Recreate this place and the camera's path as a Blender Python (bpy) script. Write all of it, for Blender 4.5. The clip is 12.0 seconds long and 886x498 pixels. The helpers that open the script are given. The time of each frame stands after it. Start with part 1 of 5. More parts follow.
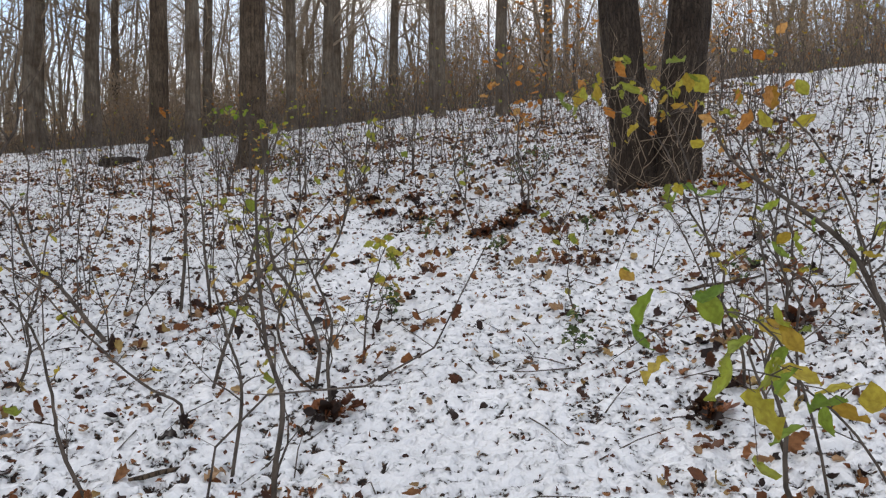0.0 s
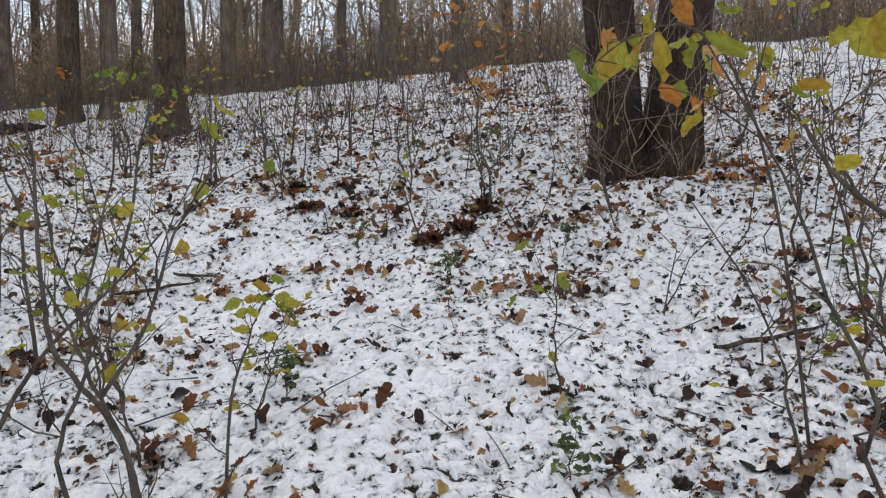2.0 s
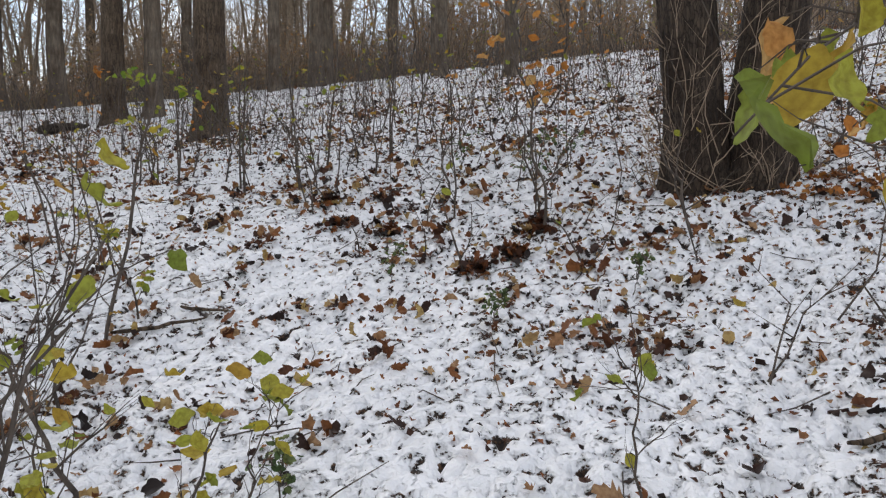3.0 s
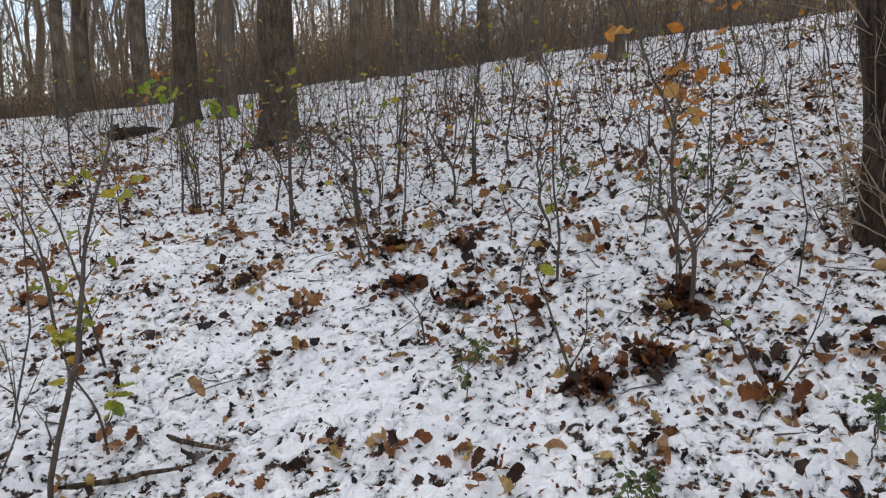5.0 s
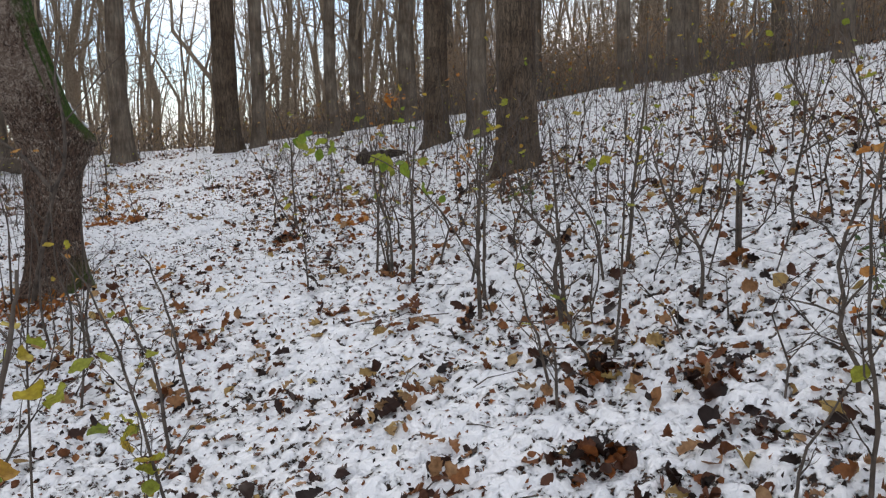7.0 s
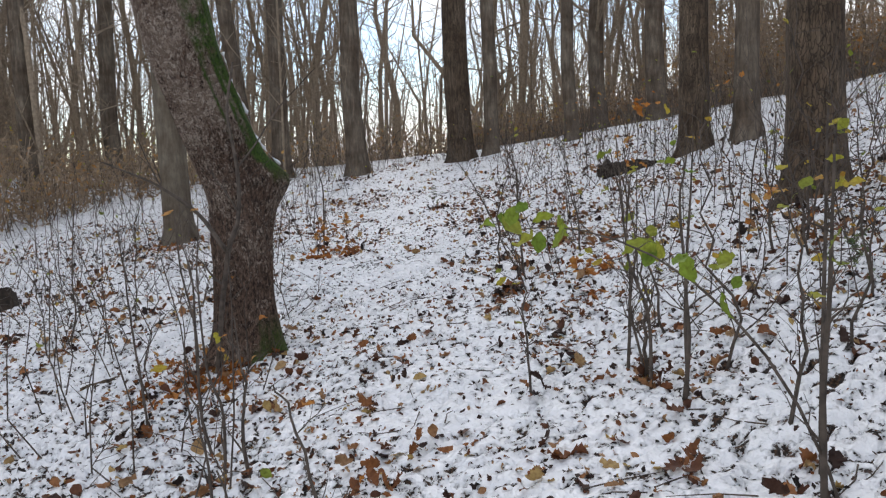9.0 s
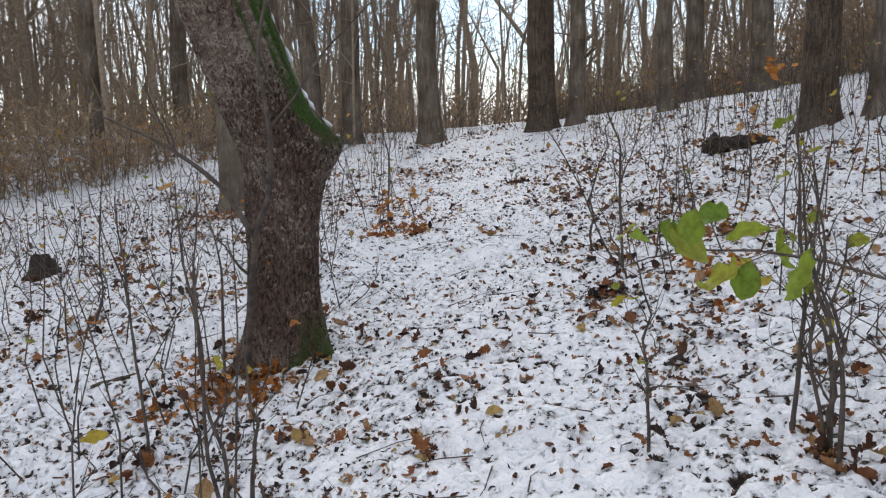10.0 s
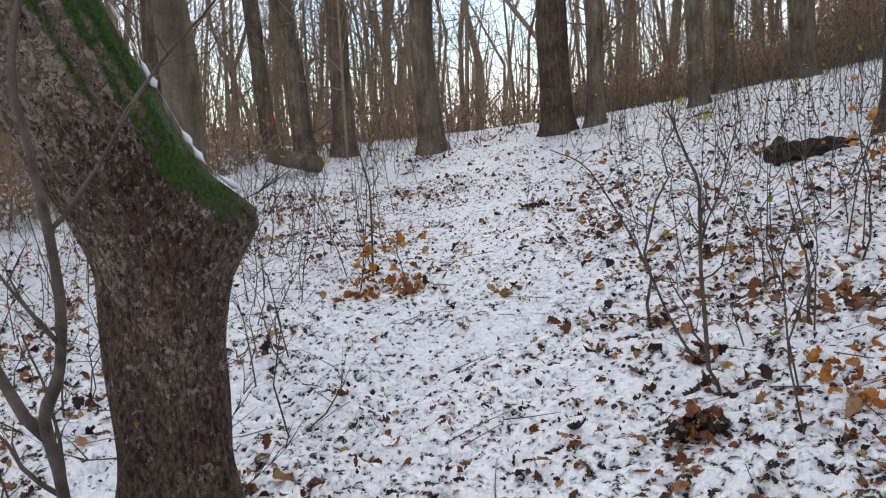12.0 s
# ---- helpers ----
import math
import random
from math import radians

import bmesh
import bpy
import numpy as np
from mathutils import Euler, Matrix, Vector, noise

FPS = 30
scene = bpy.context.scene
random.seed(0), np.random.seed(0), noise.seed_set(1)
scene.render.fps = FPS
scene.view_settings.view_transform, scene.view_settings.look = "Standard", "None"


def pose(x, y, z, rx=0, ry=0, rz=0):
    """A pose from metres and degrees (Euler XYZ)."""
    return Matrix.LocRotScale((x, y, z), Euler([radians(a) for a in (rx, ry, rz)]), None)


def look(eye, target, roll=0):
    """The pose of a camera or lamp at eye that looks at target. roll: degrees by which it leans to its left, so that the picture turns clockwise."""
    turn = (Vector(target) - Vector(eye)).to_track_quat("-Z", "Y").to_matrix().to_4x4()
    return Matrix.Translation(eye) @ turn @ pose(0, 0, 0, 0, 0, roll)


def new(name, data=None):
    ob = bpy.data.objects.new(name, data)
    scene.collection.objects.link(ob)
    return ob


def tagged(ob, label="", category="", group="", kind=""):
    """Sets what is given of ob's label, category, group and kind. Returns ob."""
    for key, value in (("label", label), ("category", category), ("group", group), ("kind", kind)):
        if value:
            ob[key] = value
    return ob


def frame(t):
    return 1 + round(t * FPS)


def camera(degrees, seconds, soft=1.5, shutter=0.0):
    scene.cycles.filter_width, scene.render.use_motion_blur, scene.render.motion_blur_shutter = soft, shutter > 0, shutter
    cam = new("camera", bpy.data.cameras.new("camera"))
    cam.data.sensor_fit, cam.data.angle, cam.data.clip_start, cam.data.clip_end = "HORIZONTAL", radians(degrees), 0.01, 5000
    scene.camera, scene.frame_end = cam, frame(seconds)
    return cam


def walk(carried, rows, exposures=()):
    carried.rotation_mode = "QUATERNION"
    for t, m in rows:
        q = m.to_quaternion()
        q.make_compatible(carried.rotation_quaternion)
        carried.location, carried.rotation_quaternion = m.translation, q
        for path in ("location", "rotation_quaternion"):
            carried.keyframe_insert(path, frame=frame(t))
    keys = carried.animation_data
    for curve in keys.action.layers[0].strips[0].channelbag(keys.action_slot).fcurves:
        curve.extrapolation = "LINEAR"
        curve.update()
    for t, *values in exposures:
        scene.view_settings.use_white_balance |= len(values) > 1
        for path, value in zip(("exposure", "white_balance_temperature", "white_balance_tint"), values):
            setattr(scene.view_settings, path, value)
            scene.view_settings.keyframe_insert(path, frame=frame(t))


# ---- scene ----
cam = camera(60.1, 12.0, 1.25)
METRES, EYE, TILT, LEAN, TURN = 11.5, 1.55, -2.0, 0.0, 0.0
ROWS = [
    (0.0, 0.0, 0.0, 0.0, 0.0, 0.0, 0.0),
    (0.5, -0.008, 0.0401, 0.0062, -3.04, -1.08, 0.47),
    (1.0, -0.0021, 0.0762, 0.013, -4.61, -2.15, 0.54),
    (1.5, 0.009, 0.1084, 0.0223, -4.52, -2.41, 0.42),
    (2.0, 0.0125, 0.1514, 0.0295, -3.32, -2.51, -0.37),
    (2.5, 0.0169, 0.185, 0.0374, -1.16, -3.15, -0.75),
    (3.0, 0.0199, 0.2244, 0.0476, 0.66, -3.15, -0.51),
    (5.0, 0.016, 0.3687, 0.0867, 7.65, -4.63, 0.3),
    (5.5, 0.0205, 0.4099, 0.0971, 11.27, -5.33, 0.55),
    (6.0, 0.0181, 0.4449, 0.1042, 15.89, -3.63, -0.6),
    (6.5, 0.0163, 0.4773, 0.1185, 22.41, -4.08, -0.24),
    (7.0, 0.0147, 0.5172, 0.1262, 28.17, -4.49, 0.13),
    (9.0, -0.0781, 0.649, 0.162, 45.83, -4.84, 1.25),
    (9.5, -0.1179, 0.688, 0.1667, 49.16, -5.12, 1.18),
    (10.0, -0.1614, 0.719, 0.1635, 51.34, -7.08, -0.49),
    (10.5, -0.199, 0.7501, 0.1693, 52.16, -9.02, -0.64),
    (11.0, -0.23, 0.7853, 0.1807, 52.65, -8.21, 0.36),
    (11.5, -0.2648, 0.8139, 0.1879, 52.27, -7.53, 1.27),
    (12.0, -0.2971, 0.8424, 0.1896, 52.04, -7.33, 1.99),
]
walk(cam, [(t, pose(0, 0, EYE, TILT, LEAN, TURN) @ pose(METRES * x, METRES * y, METRES * z, 90 + pitch, roll, yaw)) for t, x, y, z, yaw, pitch, roll in ROWS],
     [(0.0, 0.12, 6470, 10), (3.0, 0.10, 6440, 10), (6.5, 0.12, 6430, 10), (9.0, 0.2, 6290, 10), (12.0, 0.24, 6270, 10)])

# ---- world, sun, exposure ----
SUN_YAW, SUN_UP = 40.0, 32.0
world = bpy.data.worlds.new("winter_sky")
scene.world = world
world.use_nodes = True
wn, wl = world.node_tree.nodes, world.node_tree.links
sky = wn.new("ShaderNodeTexSky")
sky.sky_type, sky.sun_disc = "NISHITA", False
sky.sun_elevation, sky.sun_rotation = radians(SUN_UP), radians(-SUN_YAW)
sky.air_density, sky.dust_density, sky.ozone_density = 1.0, 0.15, 1.5
cloud_at = wn.new("ShaderNodeTexCoord")
cloud_map = wn.new("ShaderNodeMapping")
cloud_map.inputs["Scale"].default_value = (1.0, 1.0, 2.2)
wl.new(cloud_at.outputs["Generated"], cloud_map.inputs["Vector"])
cloud = wn.new("ShaderNodeTexNoise")
cloud.inputs["Scale"].default_value, cloud.inputs["Detail"].default_value = 2.6, 5.0
wl.new(cloud_map.outputs["Vector"], cloud.inputs["Vector"])
veil = wn.new("ShaderNodeMapRange")
veil.inputs["From Min"].default_value, veil.inputs["From Max"].default_value = 0.38, 0.62
veil.inputs["To Min"].default_value, veil.inputs["To Max"].default_value = 0.12, 0.97
wl.new(cloud.outputs["Fac"], veil.inputs["Value"])
grey = wn.new("ShaderNodeMix")
grey.data_type = "RGBA"
grey.inputs["B"].default_value = (8.75, 8.5, 8.4, 1)
wl.new(veil.outputs["Result"], grey.inputs["Factor"])
wl.new(sky.outputs["Color"], grey.inputs["A"])
wl.new(grey.outputs["Result"], wn["Background"].inputs["Color"])
wn["Background"].inputs["Strength"].default_value = 0.15
sun = new("sun", bpy.data.lights.new("sun", "SUN"))
sun.data.energy, sun.data.angle, sun.data.color = 1.5, radians(24), (1.0, 0.95, 0.88)
sun.matrix_world = look((0, 0, 30), Vector((0, 0, 30)) - Vector((-math.sin(radians(SUN_YAW)) * math.cos(radians(SUN_UP)), math.cos(radians(SUN_YAW)) * math.cos(radians(SUN_UP)), math.sin(radians(SUN_UP)))))


# ---- materials ----
def ramp(nodes, stops, interp="LINEAR"):
    r = nodes.new("ShaderNodeValToRGB")
    r.color_ramp.interpolation = interp
    while len(r.color_ramp.elements) < len(stops):
        r.color_ramp.elements.new(0.5)
    for e, (at, c) in zip(r.color_ramp.elements, stops):
        e.position, e.color = at, (*c, 1)
    return r


def material(name, rough=0.8):
    m = bpy.data.materials.new(name)
    m.use_nodes = True
    n, l = m.node_tree.nodes, m.node_tree.links
    b = n["Principled BSDF"]
    b.inputs["Roughness"].default_value = rough
    b.inputs["Specular IOR Level"].default_value = 0.3
    return m, n, l, b


def noise_node(n, l, scale, detail=4.0, stretch=(1, 1, 1), rough=0.55, where="Object"):
    tc = n.new("ShaderNodeTexCoord")
    mp = n.new("ShaderNodeMapping")
    mp.inputs["Scale"].default_value = stretch
    l.new(tc.outputs[where], mp.inputs["Vector"])
    t = n.new("ShaderNodeTexNoise")
    t.inputs["Scale"].default_value, t.inputs["Detail"].default_value, t.inputs["Roughness"].default_value = scale, detail, rough
    l.new(mp.outputs["Vector"], t.inputs["Vector"])
    return t


def maths(n, l, op, a, b, c=None):
    k = n.new("ShaderNodeMath")
    k.operation = op
    for i, v in enumerate((a, b, c)):
        if v is None:
            continue
        if isinstance(v, (int, float)):
            k.inputs[i].default_value = v
        else:
            l.new(v, k.inputs[i])
    return k.outputs[0]


def mixed(n, l, fac, a, b):
    k = n.new("ShaderNodeMix")
    k.data_type = "RGBA"
    for key, v in (("Factor", fac), ("A", a), ("B", b)):
        if isinstance(v, tuple):
            k.inputs[key].default_value = (*v, 1)
        elif isinstance(v, (int, float)):
            k.inputs[key].default_value = v
        else:
            l.new(v, k.inputs[key])
    return k.outputs["Result"]


def bump(n, l, b, height, strength, distance):
    k = n.new("ShaderNodeBump")
    k.inputs["Strength"].default_value, k.inputs["Distance"].default_value = strength, distance
    l.new(height, k.inputs["Height"])
    l.new(k.outputs["Normal"], b.inputs["Normal"])


def snow_material():
    m, n, l, b = material("trodden_snow", 0.7)

    def span(value, low, high):
        k = n.new("ShaderNodeMapRange")
        k.inputs["From Min"].default_value, k.inputs["From Max"].default_value = low, high
        l.new(value, k.inputs["Value"])
        return k.outputs["Result"]

    def lay(key):
        k = n.new("ShaderNodeAttribute")
        k.attribute_name = key
        return k.outputs["Fac"]

    def around(value, weight):
        return maths(n, l, "MULTIPLY", maths(n, l, "SUBTRACT", value, 0.5), weight)
    fine = noise_node(n, l, 70.0, 5.0, (1, 1, 1), 0.65).outputs["Fac"]
    speck = noise_node(n, l, 17.0, 3.0, (1, 1, 1), 0.6).outputs["Fac"]
    grit = noise_node(n, l, 62.0, 2.0).outputs["Fac"]
    patch = noise_node(n, l, 2.2, 3.0).outputs["Fac"]
    where, stir = n.new("ShaderNodeTexCoord"), noise_node(n, l, 10.0, 3.0)
    moved = n.new("ShaderNodeVectorMath")
    moved.operation = "MULTIPLY_ADD"
    moved.inputs[1].default_value = (0.11, 0.11, 0.0)
    l.new(stir.outputs["Color"], moved.inputs[0])
    l.new(where.outputs["Object"], moved.inputs[2])

    def caps(scale):
        v = n.new("ShaderNodeTexVoronoi")
        v.voronoi_dimensions = "2D"
        v.inputs["Scale"].default_value = scale
        l.new(moved.outputs["Vector"], v.inputs["Vector"])
        return v.outputs["Distance"]
    large, small = caps(11.0), caps(25.0)
    holes = maths(n, l, "ADD", maths(n, l, "ADD", speck, around(grit, 0.36)), around(patch, 0.30))
    holes = maths(n, l, "SUBTRACT", holes, maths(n, l, "MULTIPLY", lay("trodden"), 0.028))
    holes = maths(n, l, "ADD", holes, maths(n, l, "ADD", around(large, 0.13), around(small, 0.13)))
    torn = span(holes, 0.607, 0.635)
    edge = maths(n, l, "ADD", lay("bare"), around(fine, 1.2))
    cover = maths(n, l, "MAXIMUM", torn, span(edge, 0.52, 0.66))
    litter = noise_node(n, l, 55.0, 3.0)
    soil = ramp(n, [(0.3, (0.008, 0.006, 0.005)), (0.5, (0.026, 0.017, 0.012)), (0.6, (0.085, 0.042, 0.022)), (0.74, (0.17, 0.10, 0.05))])
    l.new(litter.outputs["Fac"], soil.inputs["Fac"])
    wide = noise_node(n, l, 1.3, 4.0)
    snow = ramp(n, [(0.3, (0.82, 0.83, 0.85)), (0.7, (0.90, 0.905, 0.92))])
    l.new(wide.outputs["Fac"], snow.inputs["Fac"])
    l.new(mixed(n, l, cover, snow.outputs["Color"], soil.outputs["Color"]), b.inputs["Base Color"])
    crust = noise_node(n, l, 13.0, 4.0, (1, 1, 1), 0.6).outputs["Fac"]
    rise = maths(n, l, "ADD", maths(n, l, "MULTIPLY", crust, 0.5), maths(n, l, "MULTIPLY", fine, 0.07))
    rise = maths(n, l, "SUBTRACT", rise, maths(n, l, "MULTIPLY", maths(n, l, "MULTIPLY", large, large), 0.62))
    rise = maths(n, l, "SUBTRACT", rise, maths(n, l, "MULTIPLY", maths(n, l, "MULTIPLY", small, small), 0.24))
    bump(n, l, b, maths(n, l, "SUBTRACT", rise, maths(n, l, "MULTIPLY", span(holes, 0.54, 0.63), 0.3)), 1.0, 0.05)
    return m


def bark_material(name, dark, light, moss=0.0, scale=1.0, fissure=-0.3):
    m, n, l, b = material(name, 0.9)
    flaky = moss > 0.1
    ridge = noise_node(n, l, 44.0, 7.0, (1, 1, 0.5), 0.8) if flaky else noise_node(n, l, 26.0 * scale, 5.0, (1, 1, 0.16), 0.6)
    plate = n.new("ShaderNodeTexVoronoi")
    plate.feature = "DISTANCE_TO_EDGE"
    plate.inputs["Scale"].default_value = 30.0 * scale
    tc = n.new("ShaderNodeTexCoord")
    mp = n.new("ShaderNodeMapping")
    mp.inputs["Scale"].default_value = (1, 1, 0.28)
    l.new(tc.outputs["Object"], mp.inputs["Vector"])
    wob = noise_node(n, l, 9.0, 3.0)
    add = n.new("ShaderNodeVectorMath")
    add.operation = "MULTIPLY_ADD"
    add.inputs[1].default_value = (0.06, 0.06, 0.06)
    l.new(wob.outputs["Color"], add.inputs[0])
    l.new(mp.outputs["Vector"], add.inputs[2])
    l.new(add.outputs["Vector"], plate.inputs["Vector"])
    crack = n.new("ShaderNodeMapRange")
    crack.inputs["From Min"].default_value, crack.inputs["From Max"].default_value = fissure, 0.10
    l.new(plate.outputs["Distance"], crack.inputs["Value"])
    tone = ramp(n, [(0.43 if flaky else 0.28, dark), (0.5 if flaky else 0.55, tuple((p + q) / 2 for p, q in zip(dark, light))), (0.58 if flaky else 0.78, light)])
    l.new(ridge.outputs["Fac"], tone.inputs["Fac"])
    big = noise_node(n, l, 2.4, 4.0)
    stain = ramp(n, [(0.35, (0.5, 0.44, 0.40)), (0.65, (1.0, 1.0, 1.0))])
    l.new(big.outputs["Fac"], stain.inputs["Fac"])
    mul = n.new("ShaderNodeMix")
    mul.data_type, mul.blend_type = "RGBA", "MULTIPLY"
    mul.inputs["Factor"].default_value = 1.0
    l.new(tone.outputs["Color"], mul.inputs["A"])
    l.new(stain.outputs["Color"], mul.inputs["B"])
    colour = mixed(n, l, crack.outputs["Result"], tuple(0.5 * v for v in dark), mul.outputs["Result"])
    if flaky:
        scale_at = n.new("ShaderNodeMapping")
        scale_at.inputs["Scale"].default_value = (1, 1, 0.6)
        stir = noise_node(n, l, 14.0, 4.0)
        shift = n.new("ShaderNodeVectorMath")
        shift.operation = "MULTIPLY_ADD"
        shift.inputs[1].default_value = (0.17, 0.17, 0.17)
        l.new(stir.outputs["Color"], shift.inputs[0])
        l.new(tc.outputs["Object"], shift.inputs[2])
        l.new(shift.outputs["Vector"], scale_at.inputs["Vector"])
        cell, rim = n.new("ShaderNodeTexVoronoi"), n.new("ShaderNodeTexVoronoi")
        rim.feature = "DISTANCE_TO_EDGE"
        for v in (cell, rim):
            v.inputs["Scale"].default_value = 48.0
            l.new(scale_at.outputs["Vector"], v.inputs["Vector"])
        chance = n.new("ShaderNodeSeparateColor")
        l.new(cell.outputs["Color"], chance.inputs["Color"])
        patchy = noise_node(n, l, 2.6, 3.0)
        fl = noise_node(n, l, 52.0, 6.0, (1, 1, 0.5), 0.75)
        chip, seam = n.new("ShaderNodeMapRange"), n.new("ShaderNodeMapRange")
        chip.inputs["From Min"].default_value, chip.inputs["From Max"].default_value = 0.40, 0.52
        seam.inputs["From Min"].default_value, seam.inputs["From Max"].default_value = 0.0, 0.07
        worn = maths(n, l, "ADD", maths(n, l, "MULTIPLY", chance.outputs["Red"], 0.35), maths(n, l, "MULTIPLY", maths(n, l, "SUBTRACT", patchy.outputs["Fac"], 0.34), 1.7))
        up_at, aloft = n.new("ShaderNodeSeparateXYZ"), n.new("ShaderNodeMapRange")
        aloft.inputs["From Min"].default_value, aloft.inputs["From Max"].default_value = 0.7, 2.0
        aloft.inputs["To Min"].default_value, aloft.inputs["To Max"].default_value = -0.26, 0.14
        l.new(tc.outputs["Object"], up_at.inputs["Vector"])
        l.new(up_at.outputs["Z"], aloft.inputs["Value"])
        worn = maths(n, l, "ADD", worn, aloft.outputs["Result"])
        l.new(maths(n, l, "ADD", worn, maths(n, l, "MULTIPLY", maths(n, l, "SUBTRACT", fl.outputs["Fac"], 0.5), 2.6)), chip.inputs["Value"])
        l.new(rim.outputs["Distance"], seam.inputs["Value"])
        flake = maths(n, l, "MULTIPLY", chip.outputs["Result"], seam.outputs["Result"])
        pale = ramp(n, [(0.0, (0.17, 0.12, 0.09)), (0.6, (0.34, 0.265, 0.21)), (1.0, (0.48, 0.40, 0.33))])
        l.new(chance.outputs["Green"], pale.inputs["Fac"])
        colour = mixed(n, l, flake, colour, pale.outputs["Color"])
    if moss:
        geo = n.new("ShaderNodeNewGeometry")
        facing = n.new("ShaderNodeVectorMath")
        facing.operation = "DOT_PRODUCT"
        facing.inputs[1].default_value = (0.45, 0.45, 0.77) if flaky else (0.45, 0.28, 0.85)
        l.new(geo.outputs["Normal"], facing.inputs[0])
        mn = noise_node(n, l, 9.0, 6.0, (1, 1, 1), 0.7)
        up = maths(n, l, "ADD", facing.outputs["Value"], maths(n, l, "MULTIPLY", maths(n, l, "SUBTRACT", mn.outputs["Fac"], 0.5), 0.8 if flaky else 1.1))
        mask = n.new("ShaderNodeMapRange")
        mask.inputs["From Min"].default_value, mask.inputs["From Max"].default_value = (0.36, 0.58) if flaky else (1.08 - moss, 1.40 - moss)
        l.new(up, mask.inputs["Value"])
        grown = mask.outputs["Result"]
        if flaky:
            spot = n.new("ShaderNodeSeparateXYZ")
            l.new(tc.outputs["Object"], spot.inputs["Vector"])
            bend_side, foot = n.new("ShaderNodeMapRange"), n.new("ShaderNodeMapRange")
            for k, low, high in ((bend_side, 1.38, 1.62), (foot, 0.42, 0.12)):
                k.inputs["From Min"].default_value, k.inputs["From Max"].default_value = low, high
                l.new(spot.outputs["Z"], k.inputs["Value"])
            grown = maths(n, l, "MULTIPLY", grown, maths(n, l, "MAXIMUM", bend_side.outputs["Result"], maths(n, l, "MULTIPLY", foot.outputs["Result"], 0.8)))
        mc = noise_node(n, l, 60.0, 3.0)
        green = ramp(n, [(0.3, (0.018, 0.038, 0.006)), (0.7, (0.08, 0.145, 0.02))])
        l.new(mc.outputs["Fac"], green.inputs["Fac"])
        colour = mixed(n, l, grown, colour, green.outputs["Color"])
    l.new(colour, b.inputs["Base Color"])
    relief = maths(n, l, "ADD", maths(n, l, "MULTIPLY", ridge.outputs["Fac"], 0.6), maths(n, l, "MULTIPLY", crack.outputs["Result"], 0.5))
    if flaky:
        relief = maths(n, l, "ADD", relief, maths(n, l, "MULTIPLY", flake, 0.35))
    bump(n, l, b, relief, 0.9, 0.05 if flaky else 0.03)
    return m


def twig_material(name, dark, light):
    m, n, l, b = material(name, 0.8)
    t = noise_node(n, l, 14.0, 4.0)
    c = ramp(n, [(0.3, dark), (0.7, light)])
    l.new(t.outputs["Fac"], c.inputs["Fac"])
    l.new(c.outputs["Color"], b.inputs["Base Color"])
    k = noise_node(n, l, 160.0, 3.0)
    bump(n, l, b, k.outputs["Fac"], 0.4, 0.004)
    return m


def leaf_material(name, stops, by_island=True, thin=0.35, rough=0.55):
    m, n, l, b = material(name, rough)
    if by_island:
        rnd = n.new("ShaderNodeNewGeometry").outputs["Random Per Island"]
    else:
        rnd = n.new("ShaderNodeObjectInfo").outputs["Random"]
    c = ramp(n, stops)
    l.new(rnd, c.inputs["Fac"])
    t = noise_node(n, l, 45.0 if by_island else 5.0, 4.0)
    v = ramp(n, [(0.32, (0.5, 0.42, 0.36)), (0.62, (1, 1, 1))])
    l.new(t.outputs["Fac"], v.inputs["Fac"])
    mul = n.new("ShaderNodeMix")
    mul.data_type, mul.blend_type = "RGBA", "MULTIPLY"
    mul.inputs["Factor"].default_value = 0.8
    l.new(c.outputs["Color"], mul.inputs["A"])
    l.new(v.outputs["Color"], mul.inputs["B"])
    l.new(mul.outputs["Result"], b.inputs["Base Color"])
    bump(n, l, b, t.outputs["Fac"], 0.5, 0.006)
    if thin:
        tr = n.new("ShaderNodeBsdfTranslucent")
        l.new(mul.outputs["Result"], tr.inputs["Color"])
        mx = n.new("ShaderNodeMixShader")
        mx.inputs["Fac"].default_value = thin
        l.new(b.outputs["BSDF"], mx.inputs[1])
        l.new(tr.outputs["BSDF"], mx.inputs[2])
        l.new(mx.outputs["Shader"], n["Material Output"].inputs["Surface"])
    return m


SNOW = snow_material()
BARK = bark_material("furrowed_bark", (0.05, 0.037, 0.026), (0.27, 0.202, 0.138), 0.0, 1.0, -0.02)
BARK_DARK = bark_material("dark_furrowed_bark", (0.022, 0.016, 0.012), (0.135, 0.10, 0.072), 0.0, 1.3, -0.01)
BARK_MID = bark_material("brown_bark", (0.09, 0.075, 0.058), (0.30, 0.245, 0.187), 0.0, 0.6)
BARK_MOSS = bark_material("scaly_mossy_bark", (0.03, 0.019, 0.014), (0.24, 0.16, 0.118), 0.5, 1.15, -0.45)
BARK_SMOOTH = bark_material("smooth_grey_bark", (0.12, 0.10, 0.075), (0.24, 0.205, 0.155), -0.12, 0.6)
# far bark paler than near twigs: haze of distance put into the colour
HAZED_FAR_BARK = twig_material("haze_paled_far_bark", (0.185, 0.145, 0.105), (0.355, 0.28, 0.20))
TWIG = twig_material("grey_brown_twig", (0.04, 0.032, 0.027), (0.135, 0.107, 0.086))
THICKET = twig_material("brown_brushwood", (0.24, 0.18, 0.13), (0.42, 0.32, 0.225))
WITHERED = leaf_material("withered_leaves", [(0.0, (0.26, 0.195, 0.13)), (0.6, (0.42, 0.32, 0.21)), (0.88, (0.48, 0.33, 0.17)), (1.0, (0.55, 0.28, 0.08))], True, 0.45)
